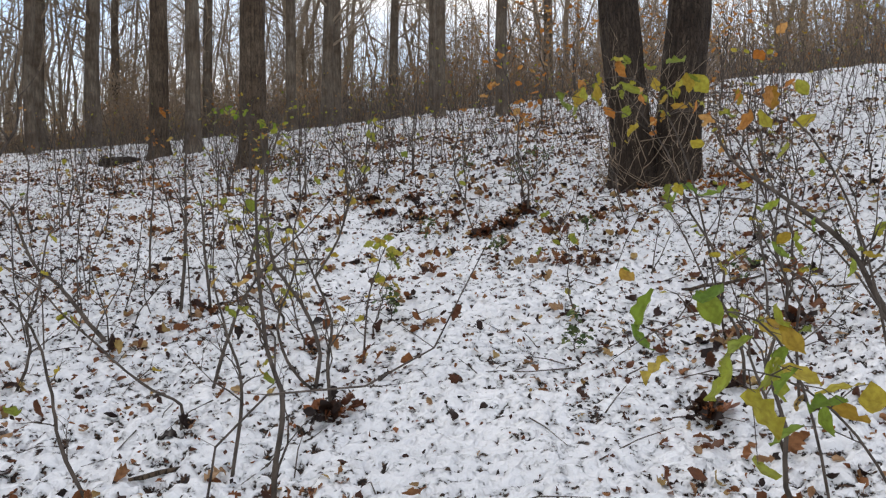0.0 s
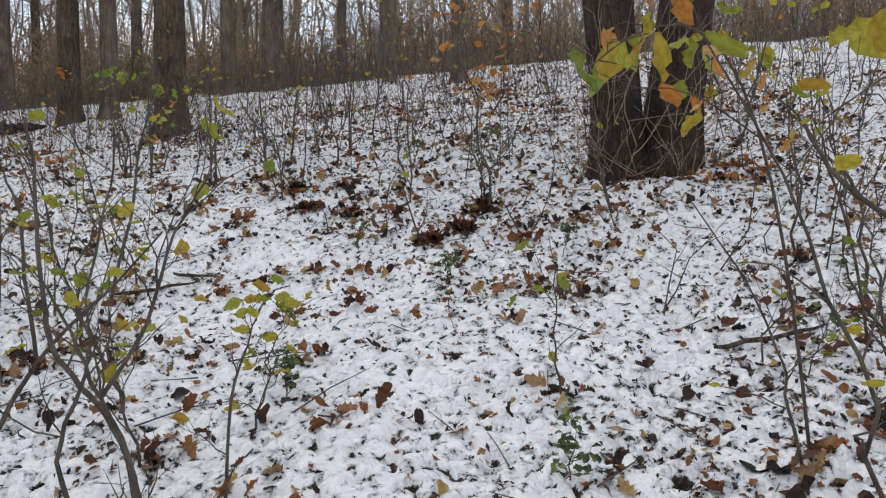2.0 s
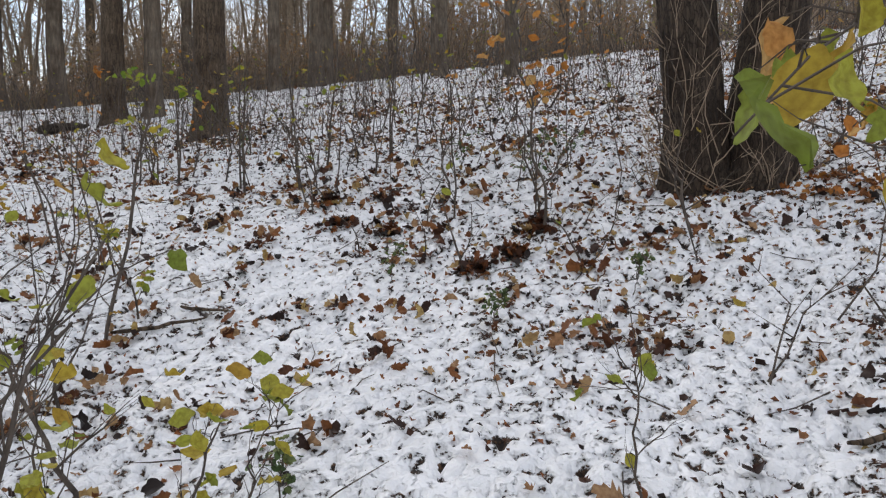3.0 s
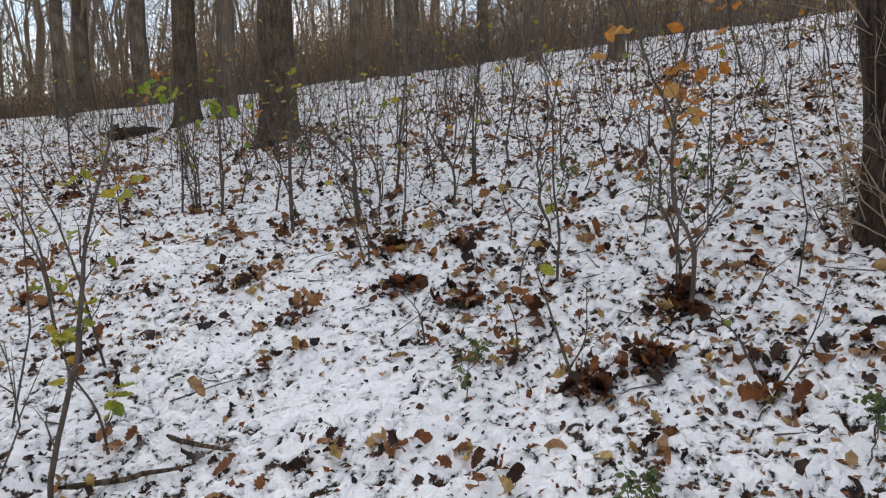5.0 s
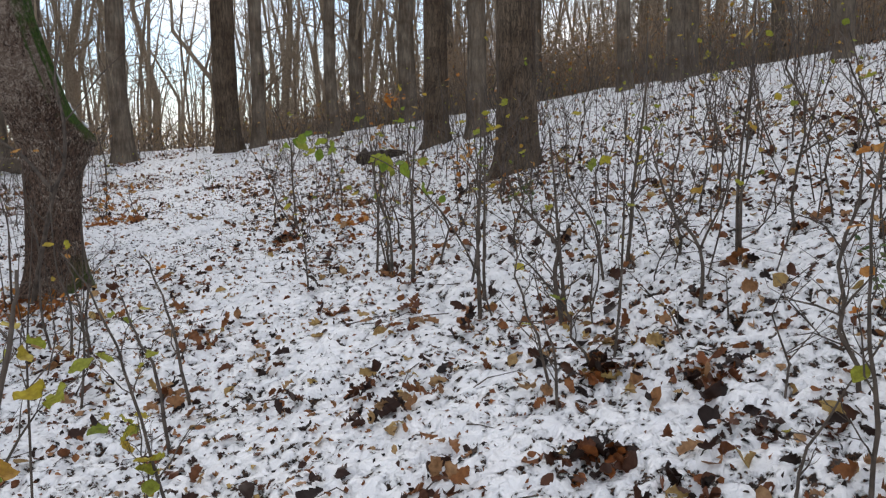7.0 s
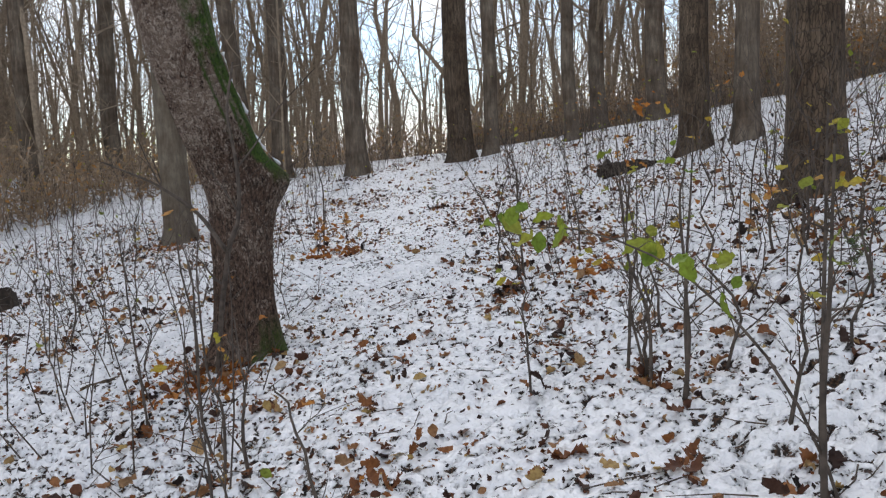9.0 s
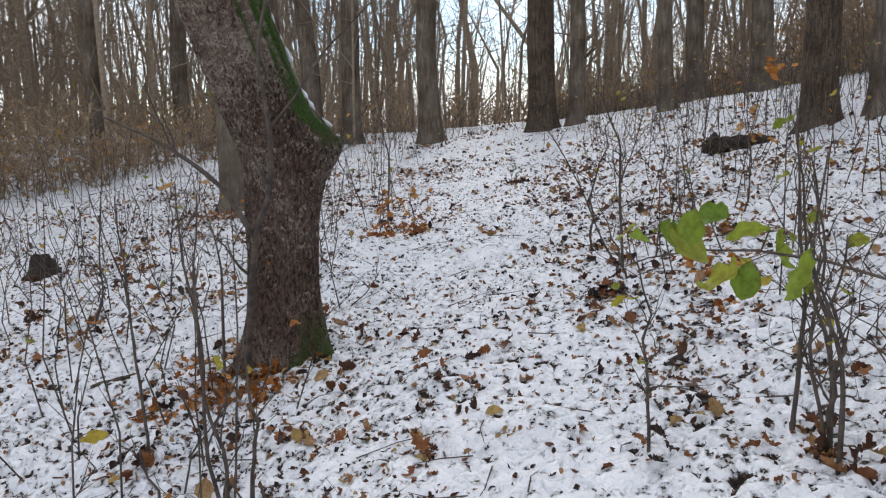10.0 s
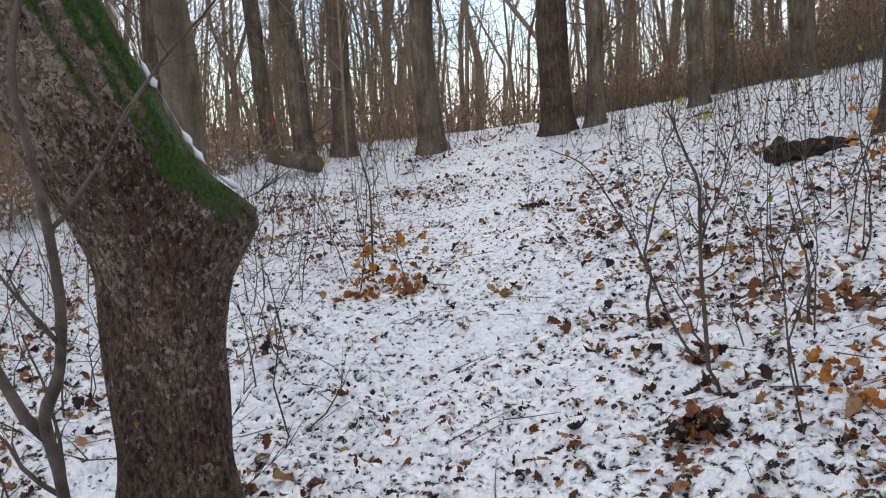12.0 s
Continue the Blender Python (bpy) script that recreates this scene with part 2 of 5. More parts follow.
LITTER = leaf_material("fallen_leaves", [(0.0, (0.014, 0.009, 0.008)), (0.25, (0.05, 0.022, 0.014)), (0.45, (0.15, 0.055, 0.022)), (0.66, (0.29, 0.115, 0.036)), (0.86, (0.40, 0.25, 0.13)), (1.0, (0.46, 0.33, 0.11))], True, 0.15)
FALLEN = leaf_material("fallen_leaf", [(0.0, (0.025, 0.014, 0.01)), (0.3, (0.09, 0.035, 0.015)), (0.6, (0.22, 0.08, 0.022)), (0.85, (0.33, 0.17, 0.06)), (1.0, (0.40, 0.28, 0.07))], False, 0.15)
WET = leaf_material("wet_leaves", [(0.0, (0.010, 0.007, 0.006)), (0.4, (0.035, 0.017, 0.011)), (0.65, (0.12, 0.042, 0.017)), (1.0, (0.32, 0.11, 0.03))], True, 0.1, 0.4)
RUSSET = leaf_material("russet_leaves", [(0.0, (0.16, 0.05, 0.014)), (0.45, (0.42, 0.15, 0.03)), (1.0, (0.58, 0.28, 0.07))], True, 0.2)
YELLOW = leaf_material("yellow_green_leaf", [(0.0, (0.20, 0.26, 0.035)), (0.4, (0.36, 0.38, 0.05)), (0.75, (0.50, 0.42, 0.05)), (1.0, (0.46, 0.26, 0.04))], False, 0.4)
YELLOW_MANY = leaf_material("yellow_green_leaves", [(0.0, (0.18, 0.24, 0.04)), (0.4, (0.34, 0.36, 0.06)), (0.75, (0.46, 0.38, 0.06)), (1.0, (0.36, 0.19, 0.04))], True, 0.4)
ORANGE = leaf_material("orange_leaf", [(0.0, (0.46, 0.17, 0.03)), (0.5, (0.58, 0.26, 0.06)), (1.0, (0.62, 0.40, 0.15))], False, 0.5)
ORANGE_MANY = leaf_material("orange_leaves", [(0.0, (0.40, 0.15, 0.03)), (0.5, (0.52, 0.23, 0.05)), (1.0, (0.58, 0.36, 0.13))], True, 0.5)
LIME = leaf_material("fresh_green_leaf", [(0.0, (0.15, 0.25, 0.03)), (0.6, (0.26, 0.36, 0.045)), (1.0, (0.38, 0.40, 0.05))], False, 0.45)
GREEN = leaf_material("dark_green_leaves", [(0.0, (0.06, 0.11, 0.04)), (0.6, (0.14, 0.20, 0.07)), (1.0, (0.26, 0.30, 0.10))], True, 0.3)
RED_PAINT = twig_material("red_paint", (0.55, 0.05, 0.02), (0.7, 0.08, 0.03))
ROTTEN = twig_material("rotten_wood", (0.012, 0.009, 0.007), (0.05, 0.036, 0.026))
LOOSE_SNOW = twig_material("loose_snow", (0.78, 0.80, 0.85), (0.88, 0.90, 0.92))

# ---- lie of the land ----
LAND = [1.4434, 4.0467, 0.6616, -0.4196, -0.124, -0.3405, 1.5315, 2.1684, 0.1017, -1.5211, -0.4192, 2.6505, -0.7388, -1.6876, -0.7893, -0.9398, -1.3592, 0.7753, -0.864, -0.2915, 0.0807]
HUMPS = [0.002, 0.004, 0.031, 0.047, -0.028, 0.004, 0.024, 0.086, 0.052, -0.046, 0.006, 0.016, 0.038, -0.052, -0.018, 0.047, -0.05, -0.022, -0.028, 0.004, -0.003, -0.064, 0.073, 0.051, 0.006, -0.035, 0.012, 0.042, 0.015, 0.001]
POWERS = [(i, j) for i in range(6) for j in range(6 - i)]
HUMP_AT = [(-12.0 + 3 * i, 4.0 + 3 * j) for i in range(6) for j in range(5)]
REACH = 27.0


def land(x, y):
    """Height of the bare slope; arrays or numbers."""
    x, y = np.asarray(x, float), np.asarray(y, float)
    u, v = x + 3.0, y - 9.0
    r = np.hypot(u, v) + 1e-9
    inner = np.where(r < REACH - 6, r, REACH - 6 + 6 * np.tanh((r - REACH + 6) / 6)) / r / 20.0
    z = sum(c * (u * inner) ** i * (v * inner) ** j for c, (i, j) in zip(LAND, POWERS))
    z = z + sum(c * np.exp(-((x - a) ** 2 + (y - b) ** 2) / 9.68) for c, (a, b) in zip(HUMPS, HUMP_AT))
    return z - 4.0 * (1 - np.exp(-np.maximum(r - REACH, 0) * 0.025))


TABLE = np.random.RandomState(5).rand(512, 512)


def lumps(x, y, size, shift=0):
    """Smooth value noise from 0 to 1 with features of that size."""
    x, y = np.asarray(x, float) / size + 37.0 * shift + 900, np.asarray(y, float) / size + 53.0 * shift + 900
    i, j = np.floor(x).astype(int), np.floor(y).astype(int)
    f, g = x - i, y - j
    f, g = f * f * (3 - 2 * f), g * g * (3 - 2 * g)
    a, b, c, d = (TABLE[(i + p) % 512, (j + q) % 512] for p, q in ((0, 0), (1, 0), (0, 1), (1, 1)))
    return (a * (1 - f) + b * f) * (1 - g) + (c * (1 - f) + d * f) * g


LINE = [(0.0, -3.0), (0.1, 2.0), (0.2, 5.0), (-0.4, 7.2), (-2.6, 9.6), (-5.85, 11.95), (-9.35, 15.2), (-13.9, 19.0)]


def off_path(x, y):
    """Metres from the trodden line."""
    best = np.full(np.shape(x), 1e9)
    for (a, b), (c, d) in zip(LINE, LINE[1:]):
        k = np.clip(((x - a) * (c - a) + (y - b) * (d - b)) / ((c - a) ** 2 + (d - b) ** 2), 0, 1)
        best = np.minimum(best, np.hypot(x - a - k * (c - a), y - b - k * (d - b)))
    return best


def cells(x, y, size, shift=0):
    """Distance to the nearest of scattered points, in cells of that size."""
    x, y = np.asarray(x, float) / size + 41.0 * shift + 900, np.asarray(y, float) / size + 67.0 * shift + 900
    i, j = np.floor(x).astype(int), np.floor(y).astype(int)
    best = np.full(np.shape(x), 9.0)
    for p in (-1, 0, 1):
        for q in (-1, 0, 1):
            u = i + p + TABLE[(i + p) % 512, (j + q) % 512]
            v = j + q + TABLE[(i + p + 131) % 512, (j + q + 77) % 512]
            best = np.minimum(best, np.hypot(x - u, y - v))
    return best


def surface(x, y):
    """Snow height and how bare it is."""
    near = np.clip(1.6 - off_path(x, y), 0, 1)
    z = land(x, y) + 0.10 * (lumps(x, y, 1.7, 1) - 0.5) + 0.05 * (lumps(x, y, 0.55, 2) - 0.5)
    a, b = x + 0.05 * lumps(x, y, 0.12, 13), y + 0.05 * lumps(x, y, 0.12, 14)
    large, small = cells(a, b, 0.076, 3), cells(a, b, 0.042, 4)
    drift, heap = lumps(x, y, 0.42, 6), lumps(x, y, 0.21, 9)
    hollow = 0.7 * large + 0.42 * small + 0.13 * (drift - 0.5) + 0.34 * (lumps(x, y, 0.05, 8) - 0.5)
    bare = np.clip((hollow - 0.60 + 0.16 * (lumps(x, y, 0.8, 19) - 0.5) - 0.05 * near) / 0.16, 0, 1)
    rise = 0.058 * (heap - 0.5) - 0.05 * large ** 2 - 0.03 * small ** 2 + 0.022 * (lumps(x, y, 0.07, 15) - 0.5)
    return z + 0.03 + rise * (1 - 0.25 * near) - 0.022 * bare, bare


def height(x, y):
    return float(surface(np.array([x]), np.array([y]))[0][0])


# ---- mesh helpers ----
class Heap:
    """Vertices and faces of one mesh."""

    def __init__(self):
        self.v, self.f = [], []

    def tube(self, pts, radii, sides=6, cap=True):
        start = len(self.v)
        pts = [Vector(p) for p in pts]
        for i, p in enumerate(pts):
            d = (pts[min(i + 1, len(pts) - 1)] - pts[max(i - 1, 0)]).normalized()
            a = d.cross(Vector((0.31, 0.95, 0.05))).normalized()
            b = d.cross(a)
            for k in range(sides):
                w = 2 * math.pi * k / sides
                self.v.append(p + radii[i] * (math.cos(w) * a + math.sin(w) * b))
        for i in range(len(pts) - 1):
            for k in range(sides):
                q = (k + 1) % sides
                self.f.append((start + i * sides + k, start + i * sides + q, start + (i + 1) * sides + q, start + (i + 1) * sides + k))
        if cap:
            self.f.append(tuple(start + (len(pts) - 1) * sides + k for k in range(sides)))
            self.f.append(tuple(start + k for k in reversed(range(sides))))

    def spike(self, p, q, r):
        """A thin twig that tapers to its tip."""
        start, d = len(self.v), (q - p).normalized()
        a = d.cross(Vector((0.31, 0.95, 0.05))).normalized() * r
        b = d.cross(a)
        self.v += [p + a, p - 0.5 * a + 0.87 * b, p - 0.5 * a - 0.87 * b, q]
        self.f += [(start, start + 1, start + 3), (start + 1, start + 2, start + 3), (start + 2, start, start + 3)]

    def add(self, verts, faces, m):
        start = len(self.v)
        self.v += [m @ Vector(p) for p in verts]
        self.f += [tuple(start + i for i in f) for f in faces]

    def mesh(self, name, mat, smooth=True):
        me = bpy.data.meshes.new(name)
        me.from_pydata([tuple(p) for p in self.v], [], self.f)
        me.materials.append(mat)
        me.polygons.foreach_set("use_smooth", [smooth] * len(me.polygons))
        me.update()
        return me


def part(name, data, parent, label="", m=None):
    ob = new(name, data)
    ob.parent = parent
    if m is not None:
        ob.matrix_basis = m
    if label:
        tagged(ob, label)
    return ob


def thing(name, x, y, z=None, label="", category="", group="", turn=0.0):
    ob = new(name)
    ob.empty_display_size = 0.1
    ob.matrix_basis = pose(x, y, height(x, y) if z is None else z, 0, 0, turn)
    return tagged(ob, label, category, group)


def leaf_shape(kind, rnd, size, coarse=False):
    """Outline of one leaf with a folded, curled blade: vertices and faces. It grows along +y from the origin."""
    if kind == "oak":
        w = [0.05, 0.17, 0.15, 0.27, 0.20, 0.30, 0.20, 0.18, 0.04]
    elif kind == "maple":
        w = [0.10, 0.34, 0.24, 0.42, 0.24, 0.29, 0.16, 0.14, 0.02]
    else:
        w = [0.03, 0.17, 0.27, 0.33, 0.35, 0.33, 0.26, 0.15, 0.02]
    if coarse:
        w = [w[0], w[1], w[3], w[5], w[8]]
    n = len(w)
    fold, curl, wave = (rnd.uniform(0.05, 0.6), rnd.uniform(-0.6, 1.0), rnd.uniform(0.03, 0.14)) if kind == "oval" else (rnd.uniform(-0.5, 1.1), rnd.uniform(-0.9, 1.6), rnd.uniform(0.06, 0.22))
    v, f = [], []
    for i, q in enumerate(w):
        y = i / (n - 1)
        z = curl * (y - 0.4) ** 2
        for s in (-1, 0, 1):
            a = abs(s) * q * (rnd.uniform(0.97, 1.03) if kind == "oval" else rnd.uniform(0.85, 1.15))
            v.append((s * a * size, y * size + (0.0 if kind == "oval" else 0.1) * size * abs(s) * (i % 2), (z + fold * a + wave * rnd.uniform(-1, 1) * abs(s)) * size))
    for i in range(n - 1):
        for s in (0, 1):
            k = 3 * i + s
            f.append((k, k + 1, k + 4, k + 3))
    return v, f


# ---- the ground, one sheet ----
def spread(lo, hi, step, far):
    inner = list(np.arange(lo, hi, step))
    out, d = [], step
    a, b = [lo], [inner[-1]]
    while b[-1] < far:
        d *= 1.1
        b.append(b[-1] + d)
        a.append(a[-1] - d)
    return np.array(a[:0:-1] + inner + b[1:])


def build_ground():
    xs, ys = spread(-8.6, 3.0, 0.0225, 420.0), spread(1.9, 13.8, 0.0225, 420.0)
    gx, gy = np.meshgrid(xs, ys, indexing="ij")
    z, bare = surface(gx, gy)
    coarse = np.maximum.reduce([-8.6 - gx, gx - 3.0, 1.9 - gy, gy - 13.8])
    thin = np.clip(coarse / 0.8, 0, 1)
    bare = bare * (1.0 - thin)
    n, k = len(xs), len(ys)
    me = bpy.data.meshes.new("ground")
    idx = np.arange(n * k).reshape(n, k)
    quads = np.stack([idx[:-1, :-1], idx[1:, :-1], idx[1:, 1:], idx[:-1, 1:]], -1).reshape(-1, 4)
    me.vertices.add(n * k)
    me.vertices.foreach_set("co", np.stack([gx, gy, z], -1).reshape(-1))
    me.loops.add(quads.size)
    me.loops.foreach_set("vertex_index", quads.reshape(-1))
    me.polygons.add(len(quads))
    me.polygons.foreach_set("loop_start", np.arange(0, quads.size, 4))
    me.polygons.foreach_set("use_smooth", np.ones(len(quads), bool))
    att = me.attributes.new("bare", "FLOAT", "POINT")
    att.data.foreach_set("value", bare.reshape(-1))
    att = me.attributes.new("trodden", "FLOAT", "POINT")
    att.data.foreach_set("value", np.clip(1.3 - off_path(gx, gy) / 0.55, 0, 1).reshape(-1))
    me.materials.append(SNOW)
    me.update()
    me.validate()
    tagged(new("ground", me), "thin patchy snow over dark leaf litter on a woodland slope", "ground", kind="structure")


build_ground()


# ---- trees ----
def fork(heap, p, d, length, r, level, rnd, sides=4, steps=3):
    """A bare limb with side twigs."""
    pts, radii = [Vector(p)], [r]
    d = Vector(d).normalized()
    kids = []
    for i in range(steps):
        d = (d + Vector((rnd.uniform(-0.3, 0.3), rnd.uniform(-0.3, 0.3), rnd.uniform(-0.08, 0.26)))).normalized()
        pts.append(pts[-1] + d * length / steps)
        radii.append(r * (1 - 0.8 * (i + 1) / steps))
        kids.append((pts[-1], d.copy(), radii[-1]))
    heap.tube(pts, radii, sides, False)
    if level > 0:
        for q, e, s in kids:
            for _ in range(2):
                side = (e + Vector((rnd.uniform(-1, 1), rnd.uniform(-1, 1), rnd.uniform(-0.2, 0.7)))).normalized()
                fork(heap, q, side, length * rnd.uniform(0.4, 0.65), max(s * 0.7, 0.004), level - 1, rnd, 3, 3 if level > 1 else 2)


def crown_mesh(name, seed, spine, mat, low=4.5, count=14, depth=2):
    """Bare branches along a trunk's upper part. spine: function of height giving the centre and the radius."""
    rnd, heap = random.Random(seed), Heap()
    top = 17.0
    for i in range(count):
        z = low + (top - low) * (i + rnd.random()) / count
        c, r = spine(z)
        w = rnd.uniform(0, 6.28)
        up = rnd.uniform(0.2, 0.9)
        fork(heap, c, (math.cos(w), math.sin(w), up), rnd.uniform(1.6, 3.8) * (1.15 - 0.5 * z / top), max(0.25 * r, 0.015), depth, rnd, 5, 4)
    return heap.mesh(name, mat)


def trunk_mesh(name, spine, r_base, mat, top=17.0, sides=28, fine=4.0, roots=5, seed=0, rough=0.018, flare=0.55):
    """A trunk with root flare and furrows. spine(z) gives centre and radius."""
    rnd, heap = random.Random(seed), Heap()
    zs = list(np.arange(-0.5, fine, 0.07)) + list(np.linspace(fine, top, 16))
    ph = rnd.uniform(0, 6.28)
    for z in zs:
        c, r = spine(z)
        for k in range(sides):
            w = 2 * math.pi * k / sides
            foot = flare * r_base * math.exp(-max(z + 0.05, -0.2) * 4.2) * (0.55 + 0.45 * math.cos(roots * w + ph) + 0.3 * math.cos(3 * w + 2 * ph))
            q = Vector((math.cos(w) * 6, math.sin(w) * 6, z * 1.1 + seed * 7))
            furrow = noise.noise(Vector((q.x * 1.4, q.y * 1.4, z * 1.6 + seed))) * rough + noise.noise(q * 0.25) * r_base * 0.14
            rr = r + max(foot, -0.1 * r) + furrow
            heap.v.append(c + Vector((math.cos(w) * rr, math.sin(w) * rr, 0)))
    for i in range(len(zs) - 1):
        for k in range(sides):
            q = (k + 1) % sides
            heap.f.append((i * sides + k, i * sides + q, (i + 1) * sides + q, (i + 1) * sides + k))
    heap.f.append(tuple((len(zs) - 1) * sides + k for k in range(sides)))
    return heap.mesh(name, mat)


def bend(points):
    """A spine through (height, x, y, radius) rows."""
    rows = np.array(points)

    def spine(z):
        x, y, r = (float(np.interp(z, rows[:, 0], rows[:, k])) for k in (1, 2, 3))
        return Vector((x, y, z)), r
    return spine


def tree(x, y, d, seed, lean=(0.0, 0.0), mat=None, label="tall bare tree with dark furrowed bark in snow", group="", detail=True, low=4.5):
    mat = mat or BARK
    r = d / 2
    rnd = random.Random(seed)
    bow = (rnd.uniform(-0.12, 0.12), rnd.uniform(-0.12, 0.12))
    spine = bend([(-1, -lean[0], -lean[1], r), (0, 0, 0, r), (2, 2 * lean[0] + bow[0], 2 * lean[1] + bow[1], r * 0.93), (5, 5 * lean[0], 5 * lean[1], r * 0.85), (10, 10 * lean[0] + bow[1], 10 * lean[1] - bow[0], r * 0.6), (17, 15 * lean[0], 15 * lean[1], r * 0.14)])
    t = thing("tree", x, y, height(x, y) - 0.06, label, "tree", group)
    part("trunk", trunk_mesh("trunk", spine, r, mat, seed=seed, flare=0.8, sides=28 if detail else 12, fine=4.0 if detail else 1.5), t)
    # far crowns get the bark colour paled for haze, near ones plain twig
    part("crown", crown_mesh("crown", seed + 50, spine, HAZED_FAR_BARK if not detail else TWIG, low if detail else 2.6, 14 if detail else 24, 2 if detail else 1), t, "bare leafless branches")
    return t


def twin_tree(x, y):
    t = thing("twin_stemmed_tree", x, y, height(x, y) - 0.08, "thick twin-stemmed tree with dark furrowed bark", "tree")
    one = bend([(-1, -0.22, 0, 0.26), (0, -0.22, 0, 0.25), (0.5, -0.26, 0, 0.23), (1.9, -0.39, 0.02, 0.22), (5, -0.6, 0.1, 0.2), (11, -0.95, 0.2, 0.13), (17, -1.3, 0.3, 0.03)])
    two = bend([(-1, 0.21, -0.05, 0.27), (0, 0.21, -0.05, 0.26), (0.5, 0.24, -0.05, 0.24), (1.9, 0.35, -0.05, 0.22), (5, 0.55, -0.1, 0.2), (11, 0.9, -0.2, 0.13), (17, 1.2, -0.3, 0.03)])
    for i, s in enumerate((one, two)):
        part("trunk", trunk_mesh("trunk", s, 0.25, BARK_DARK, seed=3 + i, sides=56, roots=4, flare=0.36, rough=0.024), t)
        part("crown", crown_mesh("crown", 71 + i, s, TWIG), t, "bare leafless branches")
    rnd = random.Random(15)
    for i in range(110):
        heap = Heap()
        w = rnd.uniform(3.0, 6.5) if i % 4 else rnd.uniform(0, 6.28)
        up = rnd.uniform(0.0, 1.3) if i % 3 else 0.0
        p = Vector((math.cos(w) * 0.5, math.sin(w) * 0.3, up))
        turn = rnd.choice((-1, 1)) * rnd.uniform(0.3, 1.4)
        d = Vector((math.cos(w + turn) * 0.7, math.sin(w + turn) * 0.45, rnd.uniform(0.15, 1.2))).normalized()
        pts, length = [p * (0.9 if up else 1.08)], rnd.uniform(0.3, 1.0)
        for k in range(6):
            d = (d + Vector((rnd.gauss(0, 0.16), rnd.gauss(0, 0.16) - 0.03, rnd.gauss(0.03, 0.14)))).normalized()
            pts.append(pts[-1] + d * length / 6)
            if k > 1 and rnd.random() < 0.5:
                heap.spike(pts[-1], pts[-1] + (d + Vector((rnd.gauss(0, 0.7), rnd.gauss(0, 0.7), rnd.gauss(0.2, 0.5)))).normalized() * length * 0.3, 0.0028)
        r = rnd.uniform(0.0028, 0.0055)
        heap.tube(pts, [r * (1 - 0.12 * k) for k in range(7)], 4, False)
        part("shoot", heap.mesh("shoot", THICKET), t, "thin pale brown shoot")
    return t


def leaning_tree(x, y):
    """The trunk that bends away above a mossy stub of a lost limb."""
    a, b = -0.42, -0.91
    t = thing("leaning_tree", x, y, height(x, y) - 0.06, "crooked leaning tree with scaly reddish-brown bark and green moss", "tree")
    c, d = 0.30, -0.95
    spine = bend([(z, k * c, k * d, r) for z, k, r in ((-1, 0, 0.27), (0, 0, 0.265), (0.5, 0, 0.24), (1.0, -0.01, 0.25), (1.35, -0.05, 0.28), (1.55, 0.0, 0.3), (1.85, 0.17, 0.29), (2.3, 0.40, 0.28), (2.6, 0.51, 0.27), (3.2, 0.68, 0.26), (5, 1.1, 0.23), (10, 2.0, 0.14), (15, 2.6, 0.03))])
    me = trunk_mesh("trunk", spine, 0.27, BARK_MOSS, top=15.0, sides=48, seed=9, rough=0.028, flare=0.5)
    for v in me.vertices:
        q = v.co
        side = -(q.x * a + q.y * b)
        k = math.exp(-((q.z - 1.5) / 0.16) ** 2) * max(0.0, side - 0.12)
        v.co.x -= a * 0.75 * k
        v.co.y -= b * 0.75 * k
    me.update()
    part("trunk", me, t)
    part("crown", crown_mesh("crown", 88, spine, TWIG, 4.2, 14), t, "bare leafless branches")
    rnd = random.Random(4)
    for z, way, length in ((2.75, (-0.55, -0.62, 0.50), 2.4), (3.3, (-0.35, -0.8, 0.3), 2.0), (3.1, (-0.8, 0.3, 0.55), 1.8)):
        heap = Heap()
        fork(heap, spine(z)[0], way, length, 0.034, 2, rnd, 6, 5)
        part("branch", heap.mesh("branch", TWIG), t, "crooked dark bare branch")
    rnd, heap = random.Random(4), Heap()
    pts, radii = [], []
    for i in range(44):
        z = 1.62 + 0.02 * i
        o, r = spine(z)
        w = 0.25 * math.sin(i * 0.35) * 0.5
        out = Vector((0.42 * math.cos(w) + 0.91 * math.sin(w), 0.91 * math.cos(w) - 0.42 * math.sin(w), 0))
        pts.append(o + out * (r + 0.008 + 0.75 * math.exp(-((z - 1.5) / 0.16) ** 2) * (r - 0.12)) + Vector((0, 0, 0.004)))
        radii.append(0.0004 + 0.042 * max(0.0, 0.2 + 1.3 * noise.noise(Vector((i * 0.37, 1.3, 0)))) * (0.35 if z < 1.74 else 0.9 if z < 2.05 else 0.5))
    heap.tube(pts, radii, 8)
    part("snow_strip", heap.mesh("snow_strip", LOOSE_SNOW), t, "thin strip of white snow")
    for i in range(9):
        heap = Heap()
        at, r = spine(0.25 + 0.16 * i)
        w = rnd.uniform(0, 6.28)
        o = Vector((math.cos(w), math.sin(w), 0))
        fork(heap, at + o * r * 0.9, o + Vector((0, 0, 0.4)), rnd.uniform(0.25, 0.6), 0.004, 1, rnd, 3, 3)
        part("shoot", heap.mesh("shoot", TWIG), t)
    return t


